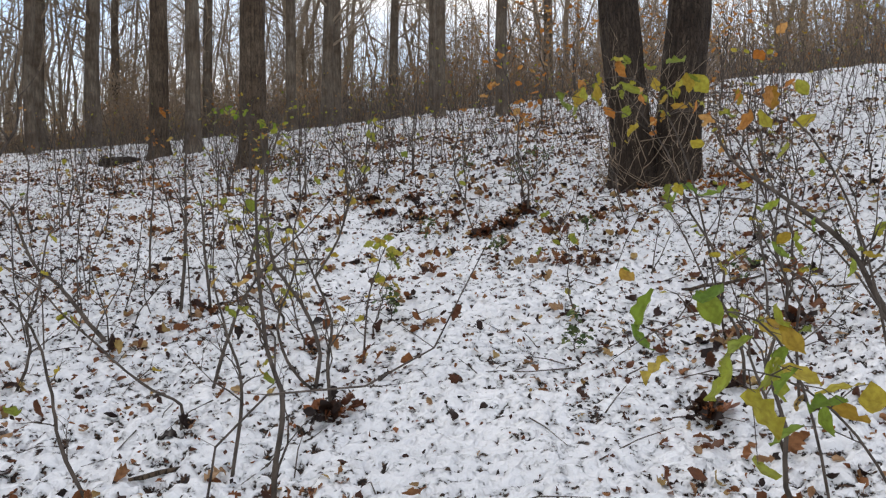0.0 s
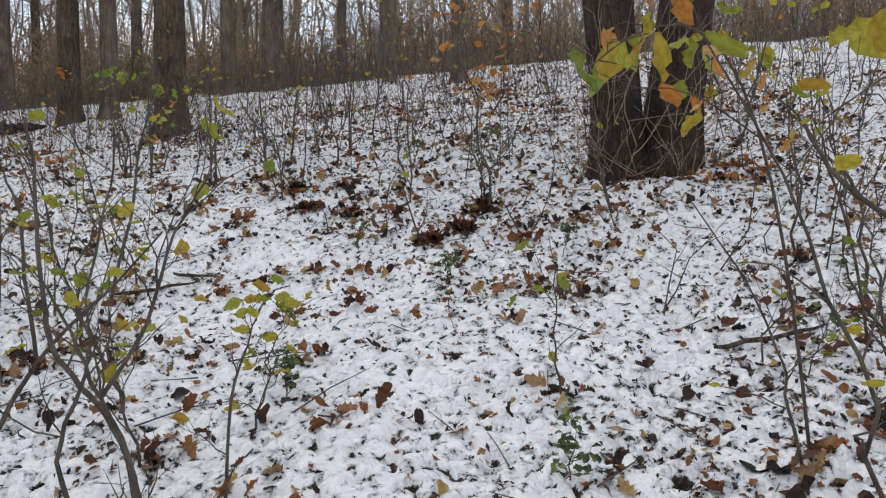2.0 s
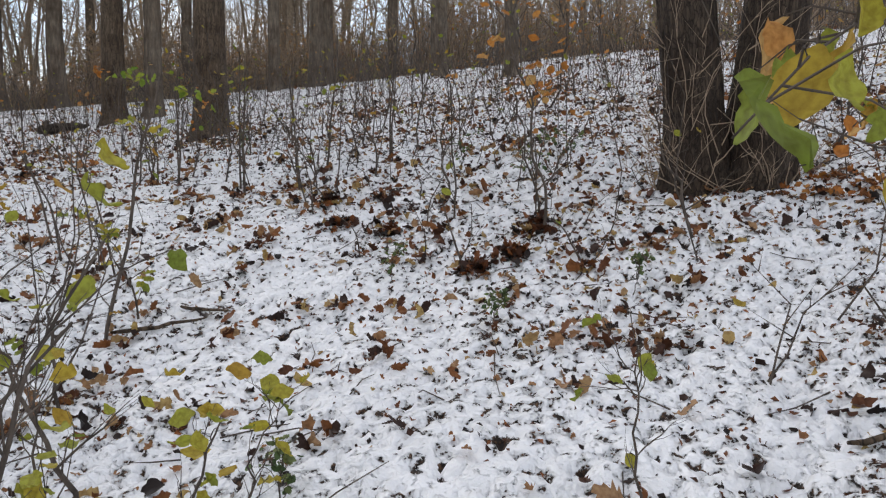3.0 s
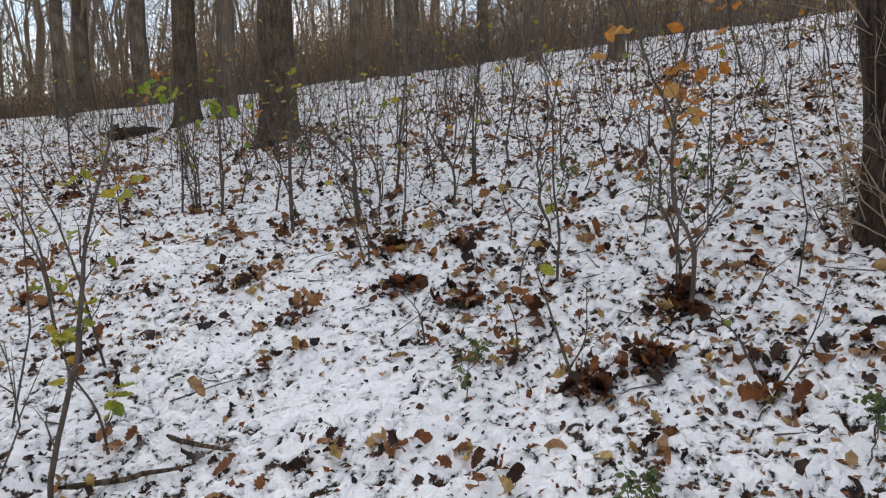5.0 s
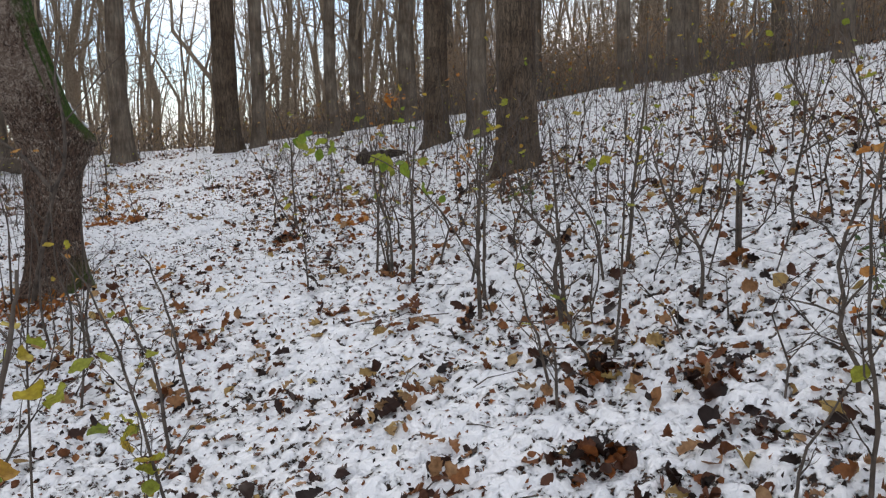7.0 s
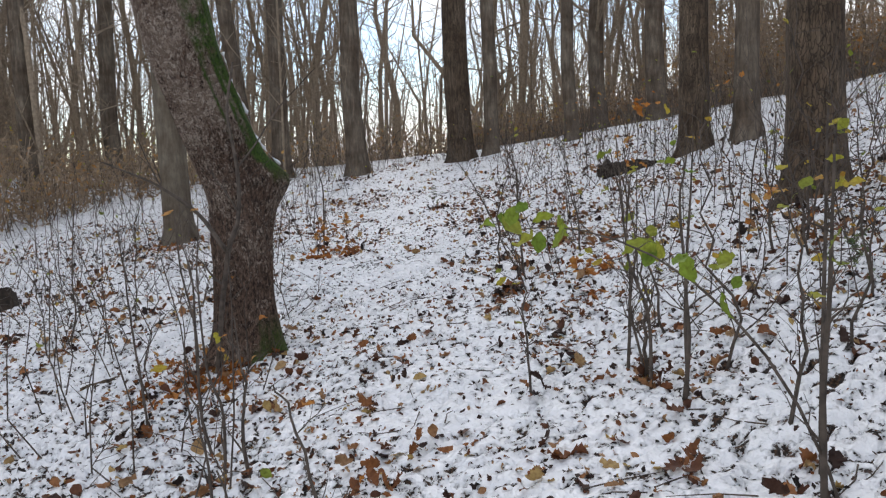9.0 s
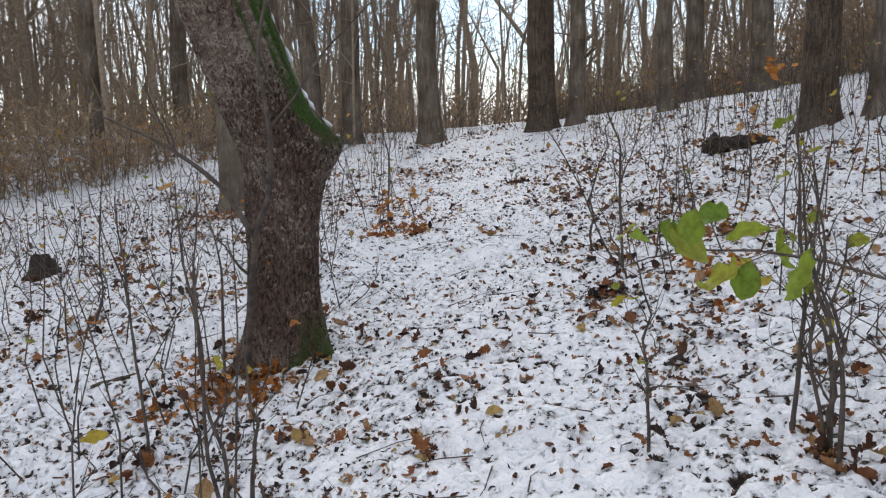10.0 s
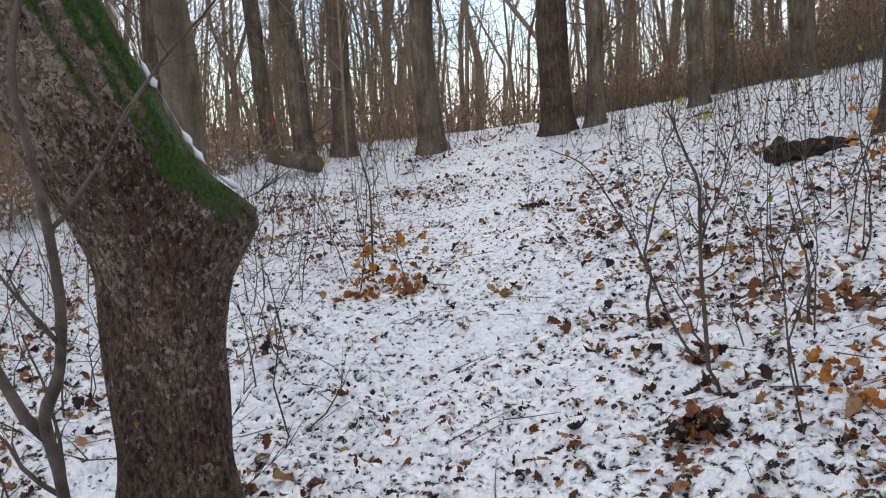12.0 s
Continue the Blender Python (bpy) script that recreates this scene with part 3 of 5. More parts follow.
twin_tree(2.38, 8.66)
leaning_tree(-6.62, 10.72)
tree(-3.85, 15.62, 0.56, 11, (0.004, 0.0))
tree(-7.2, 19.5, 0.49, 12, (0.0, 0.01))
tree(-14.5, 21.4, 0.64, 13, (-0.006, 0.0))
tree(-13.2, 13.25, 0.47, 14, (0.0, -0.012), BARK_SMOOTH, "smooth grey-barked tree with a mossy foot in snow")
MIDDLE = [(-14.1, 27, 0.50, 0.0), (-12.2, 27, 0.55, 0.0), (-14.5, 34, 0.4, 0.01), (-9.1, 30, 0.4, 0.0), (-4.9, 25.1, 0.36, -0.01), (-3.9, 28, 0.41, 0.0), (-1.9, 31, 0.4, 0.0), (-0.35, 28, 0.36, 0.0), (1.5, 19.3, 0.30, 0.0), (4.2, 31, 0.4, 0.0)]
MIDDLE_WEST = [(-3.9, 25.9, 0.42, 0.035), (-0.1, 22.6, 0.32, 0.0), (-6.4, 19.7, 0.38, 0.0), (-16.05, 19.35, 0.5, 0.0), (-19.0, 19.05, 0.5, 0.01), (-19.2, 18.1, 0.46, -0.07), (-15.7, 22.4, 0.34, 0.0), (-13.9, 21.9, 0.36, 0.0), (-12.5, 23.4, 0.34, 0.0), (-22.4, 18.8, 0.45, -0.05), (-21.5, 13.5, 0.45, 0.0), (-24.0, 16.5, 0.5, 0.02), (-18.5, 9.0, 0.4, 0.0)]
for i, (x, y, d, lean) in enumerate(MIDDLE + MIDDLE_WEST):
    one = tree(x, y, d, 200 + i, (lean * 0.7, lean * 0.7), BARK_MID, "bare woodland tree with brown bark standing in snow", "trees of the wood", y < 24)
    if x == -22.4:
        mark = Heap()
        for k in range(7):
            w = -0.75 + 0.16 * k
            for z in (0.55, 1.05):
                mark.v.append(Vector((math.cos(w) * 0.245 - 0.03, math.sin(w) * 0.245 - 0.03, z + 0.03 * math.sin(3 * k))))
        mark.f = [(2 * k, 2 * k + 2, 2 * k + 3, 2 * k + 1) for k in range(6)]
        part("paint_mark", mark.mesh("paint_mark", RED_PAINT), one, "faded red painted trail mark")


def far_woods():
    """Bare trees all round, out to the limit of sight."""
    rnd, heap = random.Random(31), Heap()
    for i in range(1110):
        w = rnd.uniform(-2.3, 1.2) if i < 820 else rnd.uniform(0, 6.28)
        r = 26 + 60 * rnd.random() ** 1.4 if i < 820 else rnd.uniform(26, 80)
        if i >= 1010:
            w, r = rnd.uniform(-2.2, -1.2), rnd.uniform(20, 46)
        elif i >= 960:
            w, r = rnd.uniform(-2.2, -0.75), rnd.uniform(18, 42)
        elif i >= 900:
            w, r = rnd.uniform(-0.7, 0.05), rnd.uniform(27, 55)
        x, y = -3 + r * math.sin(w), 9 + r * math.cos(w)
        if y < 9 and abs(x) < 8 and y > -8:
            continue
        z = float(land(x, y)) - 0.3
        d = rnd.uniform(0.05, 0.15) if rnd.random() < 0.85 else rnd.uniform(0.2, 0.38)
        h = rnd.uniform(11, 19)
        lx, ly = rnd.gauss(0, 1.0), rnd.gauss(0, 1.0)
        pts = [Vector((x, y, z)), Vector((x + lx * 0.3, y + ly * 0.3, z + h * 0.3)), Vector((x + lx, y + ly, z + h * 0.65)), Vector((x + 1.4 * lx, y + 1.3 * ly, z + h))]
        pts[1] += Vector((rnd.gauss(0, 0.4), rnd.gauss(0, 0.4), 0))
        pts[2] += Vector((rnd.gauss(0, 0.5), rnd.gauss(0, 0.5), 0))
        heap.tube(pts, [d * 0.55, d * 0.45, d * 0.28, d * 0.05], 6, False)
        n = 22 if r < 55 else 14
        for j in range(n):
            k = rnd.uniform(0.06, 0.95)
            p = pts[0].lerp(pts[1], k / 0.3) if k < 0.3 else pts[1].lerp(pts[2], (k - 0.3) / 0.35) if k < 0.65 else pts[2].lerp(pts[3], (k - 0.65) / 0.35)
            e = rnd.uniform(0, 6.28)
            length = rnd.uniform(1.0, 3.8) * (1.2 - 0.6 * k)
            u = Vector((math.cos(e), math.sin(e), rnd.uniform(0.1, 1.3))).normalized()
            mid = p + u * length * 0.5 + Vector((rnd.uniform(-0.25, 0.25), rnd.uniform(-0.25, 0.25), rnd.uniform(-0.12, 0.2)))
            end = p + u * length + Vector((0, 0, 0.25 * length))
            heap.tube([p, mid, end], [0.010 + d * 0.1, 0.008 + d * 0.06, 0.005], 3, False)
            for _ in range(9):
                g = p.lerp(mid, rnd.uniform(0.4, 1)) if rnd.random() < 0.4 else mid.lerp(end, rnd.random())
                heap.spike(g, g + Vector((rnd.uniform(-0.8, 0.8), rnd.uniform(-0.8, 0.8), rnd.uniform(-0.35, 0.9))) * length * 0.45, 0.009)
    for i in range(1700):
        w, r = rnd.uniform(-2.3, 1.2), rnd.uniform(42, 95)
        x, y = -3 + r * math.sin(w), 9 + r * math.cos(w)
        z, h = float(land(x, y)) - 0.3, rnd.uniform(8, 17)
        p, q = Vector((x, y, z)), Vector((x + rnd.gauss(0, 1.5), y + rnd.gauss(0, 1.5), z + h))
        m = p.lerp(q, 0.5) + Vector((rnd.gauss(0, 0.5), rnd.gauss(0, 0.5), 0))
        d = rnd.uniform(0.04, 0.12)
        heap.tube([p, m, q], [d, d * 0.75, d * 0.2], 4, False)
        for _ in range(16):
            g = p.lerp(m, rnd.uniform(0.15, 1)) if rnd.random() < 0.5 else m.lerp(q, rnd.random())
            heap.spike(g, g + Vector((rnd.uniform(-1, 1), rnd.uniform(-1, 1), rnd.uniform(-0.3, 1.2))) * rnd.uniform(0.7, 1.8), 0.018)
    tagged(new("far_woods", heap.mesh("far_woods", HAZED_FAR_BARK)), "distant bare winter woods of many thin trunks", "woods", kind="stuff")


def brushwood():
    """Brown undergrowth with withered leaves where the slope runs out of sight."""
    rnd, heap, dry, rust = random.Random(33), Heap(), Heap(), Heap()
    for i in range(10500):
        w = rnd.uniform(-2.1, 1.0)
        if (w < -0.5 and i % 5 == 0) or (w < -0.75 and i % 5 < (4 if w > -1.15 else 3)):
            continue
        first = 21.5 - 6.5 * min(1.0, max(0.0, (-0.85 - w) / 0.5))
        r = first + 13 * rnd.random() ** 1.3
        x, y = -3 + r * math.sin(w), 9 + r * math.cos(w)
        z = float(land(x, y)) - 0.1
        h = (rnd.uniform(0.8, 2.6) if i % 6 else rnd.uniform(2.0, 5.0)) * (1.0 if w > -0.45 else 0.34) * (1.5 if w > 0.12 else 1.0) * (0.7 + 0.7 * float(lumps(x, y, 4.0, 21)))
        e = rnd.uniform(0, 6.28)
        k = rnd.uniform(0.05, 0.5) * h
        p = Vector((x, y, z))
        q = p + Vector((math.cos(e) * k * 0.4, math.sin(e) * k * 0.4, h * 0.5))
        s = p + Vector((math.cos(e) * k, math.sin(e) * k, h))
        heap.tube([p, q, s], [0.016, 0.012, 0.004], 3, False)
        for _ in range(5):
            m = p.lerp(q, rnd.uniform(0.3, 1)) if rnd.random() < 0.5 else q.lerp(s, rnd.random())
            n = m + Vector((rnd.uniform(-0.7, 0.7), rnd.uniform(-0.7, 0.7), rnd.uniform(0.0, 0.7)))
            heap.spike(m, n, 0.012)
            for _ in range(3):
                c, g = m.lerp(n, rnd.random()), rnd.uniform(0.035, 0.08)
                u = Vector((rnd.gauss(0, 1), rnd.gauss(0, 1), rnd.gauss(0, 1))).normalized() * g
                v = u.cross(Vector((rnd.gauss(0, 1), rnd.gauss(0, 1), rnd.gauss(0, 1)))).normalized() * g * 0.6
                into = rust if w > -0.3 and rnd.random() < 0.09 * (1.6 if w > 0.1 else 1.0) else dry
                j = len(into.v)
                into.v += [c - u, c + v, c + u, c - v]
                into.f.append((j, j + 1, j + 2, j + 3))
    tagged(new("brushwood", heap.mesh("brushwood", THICKET)), "dense brown brushwood along the crest of the slope", "undergrowth", kind="stuff")
    tagged(new("withered_foliage", dry.mesh("withered_foliage", WITHERED, False)), "withered brown leaves clinging to the brushwood", "foliage", kind="stuff")
    tagged(new("rusty_foliage", rust.mesh("rusty_foliage", ORANGE_MANY, False)), "rusty orange leaves clinging to the brushwood", "foliage", kind="stuff")


far_woods()
brushwood()

# ---- saplings ----
LEAF_MESH = {}
for style, kind, mat in (("yellow", "oval", YELLOW), ("orange", "oval", ORANGE), ("green", "oval", LIME), ("fallen", "oak", FALLEN)):
    rnd = random.Random(len(style))
    LEAF_MESH[style] = []
    for i in range(6):
        heap = Heap()
        heap.add(*leaf_shape(kind, rnd, 1.0), Matrix.Identity(4))
        LEAF_MESH[style].append(heap.mesh("leaf", mat))


def branch_out(pts, radii, h, branches, rnd, reach=0.5):
    """Side branches along a stem and the places where leaves hang."""
    side, buds, n = [], [], len(pts)
    for j in range(branches):
        k = rnd.uniform(0.12, 0.95)
        i = min(int(k * (n - 1)), n - 2)
        p = pts[i].lerp(pts[i + 1], k * (n - 1) - i)
        w = rnd.uniform(0, 6.28)
        length = reach * h * rnd.uniform(0.35, 1.0) * (1.15 - 0.6 * k)
        d = Vector((math.cos(w), math.sin(w), rnd.uniform(0.3, 2.4))).normalized()
        q, rr, limb = [p], [max(radii[i] * 0.5, 0.0018)], Heap()
        side.append(limb)
        for s in range(5):
            d = (d + Vector((rnd.uniform(-0.45, 0.45), rnd.uniform(-0.45, 0.45), rnd.uniform(-0.3, 0.35)))).normalized()
            q.append(q[-1] + d * length / 5)
            rr.append(rr[0] * (1 - 0.17 * (s + 1)) + 0.0006)
            if s > 0 and rnd.random() < 0.75:
                e = (d + Vector((rnd.uniform(-0.9, 0.9), rnd.uniform(-0.9, 0.9), rnd.uniform(-0.2, 0.5)))).normalized()
                t1 = q[-1] + e * length * 0.2
                t2 = t1 + (e + Vector((rnd.uniform(-0.5, 0.5), rnd.uniform(-0.5, 0.5), 0.1))).normalized() * length * 0.2
                limb.tube([q[-1], t1, t2], [rr[-1] * 0.7, rr[-1] * 0.5, 0.0008], 3, False)
                buds += [t1, t2]
        limb.tube(q, rr, 4, False)
        buds += [q[-1], q[-2]]
    return side, buds + [pts[-1]]


def sapling_growth(h, dx, dy, r, branches, seed, reach=0.5):
    """A wavering stem, its side branches and its buds."""
    rnd, stem = random.Random(seed), Heap()
    n = 11
    pts, radii = [], []
    ox = oy = 0.0
    for i in range(n):
        k = i / (n - 1)
        pts.append(Vector((dx * k ** 1.1 + ox, dy * k ** 1.1 + oy, h * k - (0.06 if i == 0 else 0))))
        radii.append(r * (1.15 - 0.9 * k))
        ox += rnd.gauss(0, 0.028 * h)
        oy += rnd.gauss(0, 0.028 * h)
    stem.tube(pts, radii, 6)
    side, buds = branch_out(pts, radii, h, branches, rnd, reach)
    return stem, side, buds


def hang(rnd, p, size):
    """The pose of a leaf at a bud, drooping a little."""
    return Matrix.Translation(p) @ pose(0, 0, 0, rnd.uniform(-65, 15), rnd.uniform(-45, 45), rnd.uniform(0, 360)) @ Matrix.Scale(size, 4)


SAPLING_LABELS = {"yellow": "thin bare sapling with a few yellow-green leaves", "green": "thin sapling with a few fresh green leaves", "orange": "young beech sapling with orange-brown leaves", "": "thin leafless sapling with grey-brown twigs in snow"}


def dress(t, stems, side, buds, leaves, style, seed, size, low):
    """Hang stems, branches and leaves under a sapling."""
    for stem in stems:
        part("stem", stem.mesh("stem", TWIG), t)
    for limb in side:
        part("branch", limb.mesh("branch", TWIG), t)
    rnd = random.Random(seed + 1)
    buds = [p for p in buds if p.z > low] or buds
    rnd.shuffle(buds)
    for p in buds[:leaves]:
        part("leaf", rnd.choice(LEAF_MESH[style]), t, "", hang(rnd, p, size * rnd.uniform(0.7, 1.25)))
    return t


def sapling(x, y, dx, dy, h, mm, branches, leaves, style, seed, size=0.065, label="", high=0.0):
    t = thing("sapling", x, y, None, label or SAPLING_LABELS[style], "sapling", "saplings near the path")
    stem, side, buds = sapling_growth(h, dx, dy, mm / 820.0, branches + 3, seed)
    return dress(t, [stem], side, buds, leaves, style, seed, size, high * h)


def bowed(knots, across, away, rnd, r, thin=0.3):
    """A crooked stem through (sideways, up) knots: its points and radii."""
    rows = [Vector((u, v, 0)) for u, v in knots]
    rows = [2 * rows[0] - rows[1]] + rows + [2 * rows[-1] - rows[-2]]
    pts, deep = [], 0.0
    for a, b, c, d in zip(rows, rows[1:], rows[2:], rows[3:]):
        for k in range(4):
            f = k / 4
            q = 0.5 * (2 * b + (c - a) * f + (2 * a - 5 * b + 4 * c - d) * f * f + (3 * b - a - 3 * c + d) * f ** 3)
            deep += rnd.gauss(0, 0.012)
            pts.append(q.x * across + deep * away + Vector((0, 0, q.y)))
    pts.append(rows[-2].x * across + deep * away + Vector((0, 0, rows[-2].y)))
    n = len(pts) - 1
    return pts, [r * (1.0 - (1 - thin) * i / n) * rnd.uniform(0.92, 1.08) for i in range(n + 1)]


def bent_sapling(x, y, facing, mm, knots, twigs, leaves, style, seed, size=0.065, high=0.3, limbs=(), label="", toward=None):
    """A sapling with a crooked stem that shows its bends to that heading; limbs: further stems as (radius in mm, knots); toward: height and reach of a lean to the viewer."""
    w, rnd = radians(facing), random.Random(seed)
    across, away = Vector((math.cos(w), math.sin(w), 0)), Vector((-math.sin(w), math.cos(w), 0))
    t = thing("sapling", x, y, None, label or SAPLING_LABELS[style], "sapling", "saplings near the path")
    stems, side, buds = [], [], []
    for r, way in [(mm, [(0, -0.08)] + knots)] + list(limbs):
        pts, radii = bowed(way, across, away, rnd, r / 1000.0)
        if toward:
            pts = [p - away * toward[1] * min(1.0, max(0.0, p.z / toward[0])) for p in pts]
        if stems:
            root = min(main, key=lambda p: (p - pts[0]).length)
            gap = root - pts[0]
            pts = [p + gap * (1 - i / len(pts)) for i, p in enumerate(pts)]
        else:
            main = pts
        stem, h = Heap(), max(p.z for p in pts)
        stem.tube(pts, radii, 7)
        stems.append(stem)
        more, tips = branch_out(pts, radii, h, twigs, rnd, 0.38)
        side, buds = side + more, buds + tips
    return dress(t, stems, side, buds, leaves, style, seed, size, high * max(p.z for p in buds))


# x, y, lean x, lean y, height, stem radius in mm, branches, leaves
FIRST = [(2.04, 4.48, -0.15, 0.07, 0.8, 8, 8, 5), (1.38, 3.0, -0.1, 0.06, 0.75, 6, 2, 7), (-1.09, 5.2, -0.3, -0.12, 0.95, 8, 9, 18)]
SECOND = [(-1.0, 9.21, -0.08, -0.02, 0.9, 6, 6, 0), (-0.9, 9.49, -0.5, -0.15, 0.8, 6, 8, 1)]
THIRD = [(0.22, 9.33, -0.06, 0.0, 1.25, 8, 7, 3), (1.8, 7.54, -0.32, 0.1, 0.9, 8, 7, 2), (-2.73, 11.3, -0.02, -0.01, 1.4, 7, 7, 5), (-2.2, 10.8, -0.07, -0.03, 1.1, 8, 8, 4), (-2.2, 11.6, 0.05, 0.0, 1.2, 7, 8, 4)]
FOURTH = [(-3.76, 10.95, -0.11, -0.08, 1.0, 6, 8, 4), (-3.11, 11.17, -0.05, -0.02, 0.85, 9, 8, 1), (-5.47, 13.01, -0.2, -0.12, 0.6, 7, 6, 0)]
for n, rows in enumerate((FIRST, SECOND, THIRD, FOURTH)):
    for i, (x, y, dx, dy, h, mm, b, k) in enumerate(rows):
        sapling(x, y, dx, dy, h, mm, b, k, "yellow" if k else "", 300 + 20 * n + i)
sapling(0.89, 8.42, -0.1, 0.01, 1.1, 7, 7, 8, "orange", 402)
sapling(-8.6, 13.3, -0.1, 0.1, 0.6, 5, 9, 18, "orange", 403, 0.08)
sapling(-9.2, 13.2, 0.15, 0.1, 0.5, 5, 9, 16, "orange", 404, 0.08)
sapling(1.55, 13.5, 0.0, 0.0, 2.8, 10, 16, 80, "orange", 405, 0.08, high=0.3)
sapling(1.45, 3.65, -0.8, -0.5, 1.36, 6, 5, 7, "yellow", 409, 0.1, high=0.78)
sapling(1.6, 3.4, -0.6, -0.2, 1.5, 5, 4, 5, "orange", 410, 0.095, high=0.78)
for i, (x, y, dx, dy, h, k) in enumerate(((-2.5, 4.4, 0.2, 0.1, 1.3, 2), (-1.65, 6.2, 0.05, 0.0, 1.0, 3), (2.5, 5.4, -0.4, 0.1, 1.2, 6), (2.6, 6.3, -0.1, 0.1, 1.5, 8))):
    sapling(x, y, dx, dy, h, 7, 8, k, "yellow", 420 + i)
sapling(0.85, 4.95, -0.15, 0.0, 0.7, 4, 6, 7, "yellow", 411)
sapling(-2.3, 7.95, -0.12, 0.0, 0.55, 5, 7, 12, "yellow", 412, 0.08)
sapling(-0.45, 4.95, 0.1, 0.0, 0.55, 4, 8, 14, "yellow", 414, 0.075)
sapling(-0.85, 4.7, -0.1, 0.05, 0.75, 5, 9, 16, "yellow", 416, 0.08)
sapling(1.6, 18.6, 0.0, 0.0, 4.2, 14, 24, 110, "orange", 415, 0.09)
sapling(-5.7, 15.0, 0.1, 0.0, 1.3, 6, 9, 24, "orange", 417, 0.085)
for i, (x, y, h) in enumerate(((3.3, 12.2, 2.6), (4.6, 13.4, 3.2), (2.7, 14.8, 3.0), (5.6, 15.5, 3.4), (3.9, 10.6, 2.2))):
    sapling(x, y, 0.1 * (i - 2), 0.0, h, 10, 14, 60, "orange", 440 + i, 0.085, high=0.25)
sapling(-3.0, 12.2, 0.05, 0.0, 0.8, 5, 7, 8, "orange", 418, 0.08)


# by the start of the walk
bent_sapling(-0.67, 2.93, 0, 13, [(0.02, 0.17), (0.05, 0.43), (-0.01, 0.65), (-0.05, 0.89), (-0.06, 1.11), (-0.04, 1.34)], 6, 5, "yellow", 801)
bent_sapling(-0.54, 3.76, 0, 10, [(-0.03, 0.25), (-0.01, 0.45), (-0.09, 0.67), (-0.16, 0.84), (-0.25, 0.99)], 9, 8, "yellow", 802, limbs=[(7, [(-0.09, 0.67), (0.02, 0.86), (0.1, 1.1), (0.22, 1.3)])])
bent_sapling(-0.91, 3.2, 0, 9, [(0.05, 0.26), (0.05, 0.46), (-0.02, 0.65), (-0.06, 0.84), (-0.06, 1.19)], 7, 5, "yellow", 803)
bent_sapling(-2.23, 5.28, 0, 17, [(-0.29, 0.24), (-0.44, 0.43), (-0.6, 0.59), (-0.71, 0.9), (-0.86, 1.09)], 8, 3, "yellow", 804)
bent_sapling(-1.42, 3.11, 0, 9, [(-0.15, 0.21), (-0.16, 0.42), (-0.21, 0.65), (-0.3, 0.79), (-0.4, 0.88)], 5, 4, "yellow", 805)
bent_sapling(-1.27, 3.66, 0, 9, [(0.0, 0.11), (-0.19, 0.22), (-0.46, 0.47), (-0.7, 0.68), (-0.86, 0.78)], 4, 5, "yellow", 806)
bent_sapling(-2.07, 6.02, 0, 15, [(0.03, 0.47), (0.04, 1.09), (0.05, 1.4)], 4, 2, "yellow", 807)
bent_sapling(-2.66, 6.92, 0, 12, [(0.02, 0.41), (0.05, 0.87), (0.04, 1.3)], 5, 0, "", 808)
bent_sapling(2.56, 4.24, 0, 19, [(-0.32, 0.44), (-0.64, 0.69), (-0.92, 0.88), (-1.04, 1.09)], 9, 10, "yellow", 809, label="leaning young tree with yellow-green leaves")
bent_sapling(-0.71, 4.15, -5, 13, [(0.04, 0.19), (-0.02, 0.38), (-0.13, 0.57), (-0.21, 0.7), (-0.24, 0.95), (-0.26, 1.2), (-0.28, 1.4)], 8, 9, "yellow", 810, limbs=[(9, [(0.0, 0.02), (-0.1, 0.14), (-0.18, 0.38), (-0.11, 0.6), (-0.08, 0.72), (-0.1, 0.85), (-0.03, 1.14), (0.02, 1.35)])])
bent_sapling(-1.32, 4.24, -5, 11, [(0.13, 0.33), (0.21, 0.53), (0.36, 0.72), (0.52, 0.87), (0.69, 1.06)], 5, 4, "yellow", 811)
bent_sapling(-1.82, 5.97, -5, 13, [(-0.03, 0.41), (-0.05, 0.78), (-0.12, 1.01), (-0.24, 1.28)], 6, 2, "orange", 812)
bent_sapling(-0.47, 4.42, -5, 7, [(0.04, 0.36), (0.09, 0.55), (0.15, 0.7)], 6, 11, "yellow", 813)
bent_sapling(2.28, 4.75, -5, 9, [(0.02, 0.15), (-0.17, 0.28), (-0.33, 0.49), (-0.35, 0.66)], 6, 4, "yellow", 814)
bent_sapling(1.54, 4.19, -5, 7, [(-0.09, 0.23), (-0.12, 0.39), (-0.24, 0.65), (-0.43, 0.92)], 6, 6, "yellow", 815)
# beyond the twin-stemmed tree
bent_sapling(-1.8, 6.94, 8, 13, [(0.09, 0.3), (0.17, 0.62), (0.21, 0.99), (0.25, 1.14), (0.34, 1.42), (0.36, 1.54)], 7, 12, "yellow", 820, 0.075, 0.25)
bent_sapling(0.89, 8.19, 8, 12, [(0.01, 0.31), (-0.08, 0.51), (-0.1, 0.76), (-0.09, 0.95), (-0.21, 1.17), (-0.27, 1.36), (-0.3, 1.7)], 12, 46, "orange", 821, 0.085, 0.45)
bent_sapling(0.34, 7.55, 8, 8, [(-0.1, 0.2), (-0.17, 0.42), (-0.2, 0.5)], 4, 1, "yellow", 822, limbs=[(5, [(0.02, 0.05), (0.05, 0.2), (0.02, 0.42)])])
bent_sapling(1.12, 7.37, 8, 7, [(-0.15, 0.18), (-0.22, 0.28), (-0.32, 0.34)], 4, 1, "yellow", 823, limbs=[(6, [(0.02, 0.0), (0.12, 0.2), (0.2, 0.5)])])
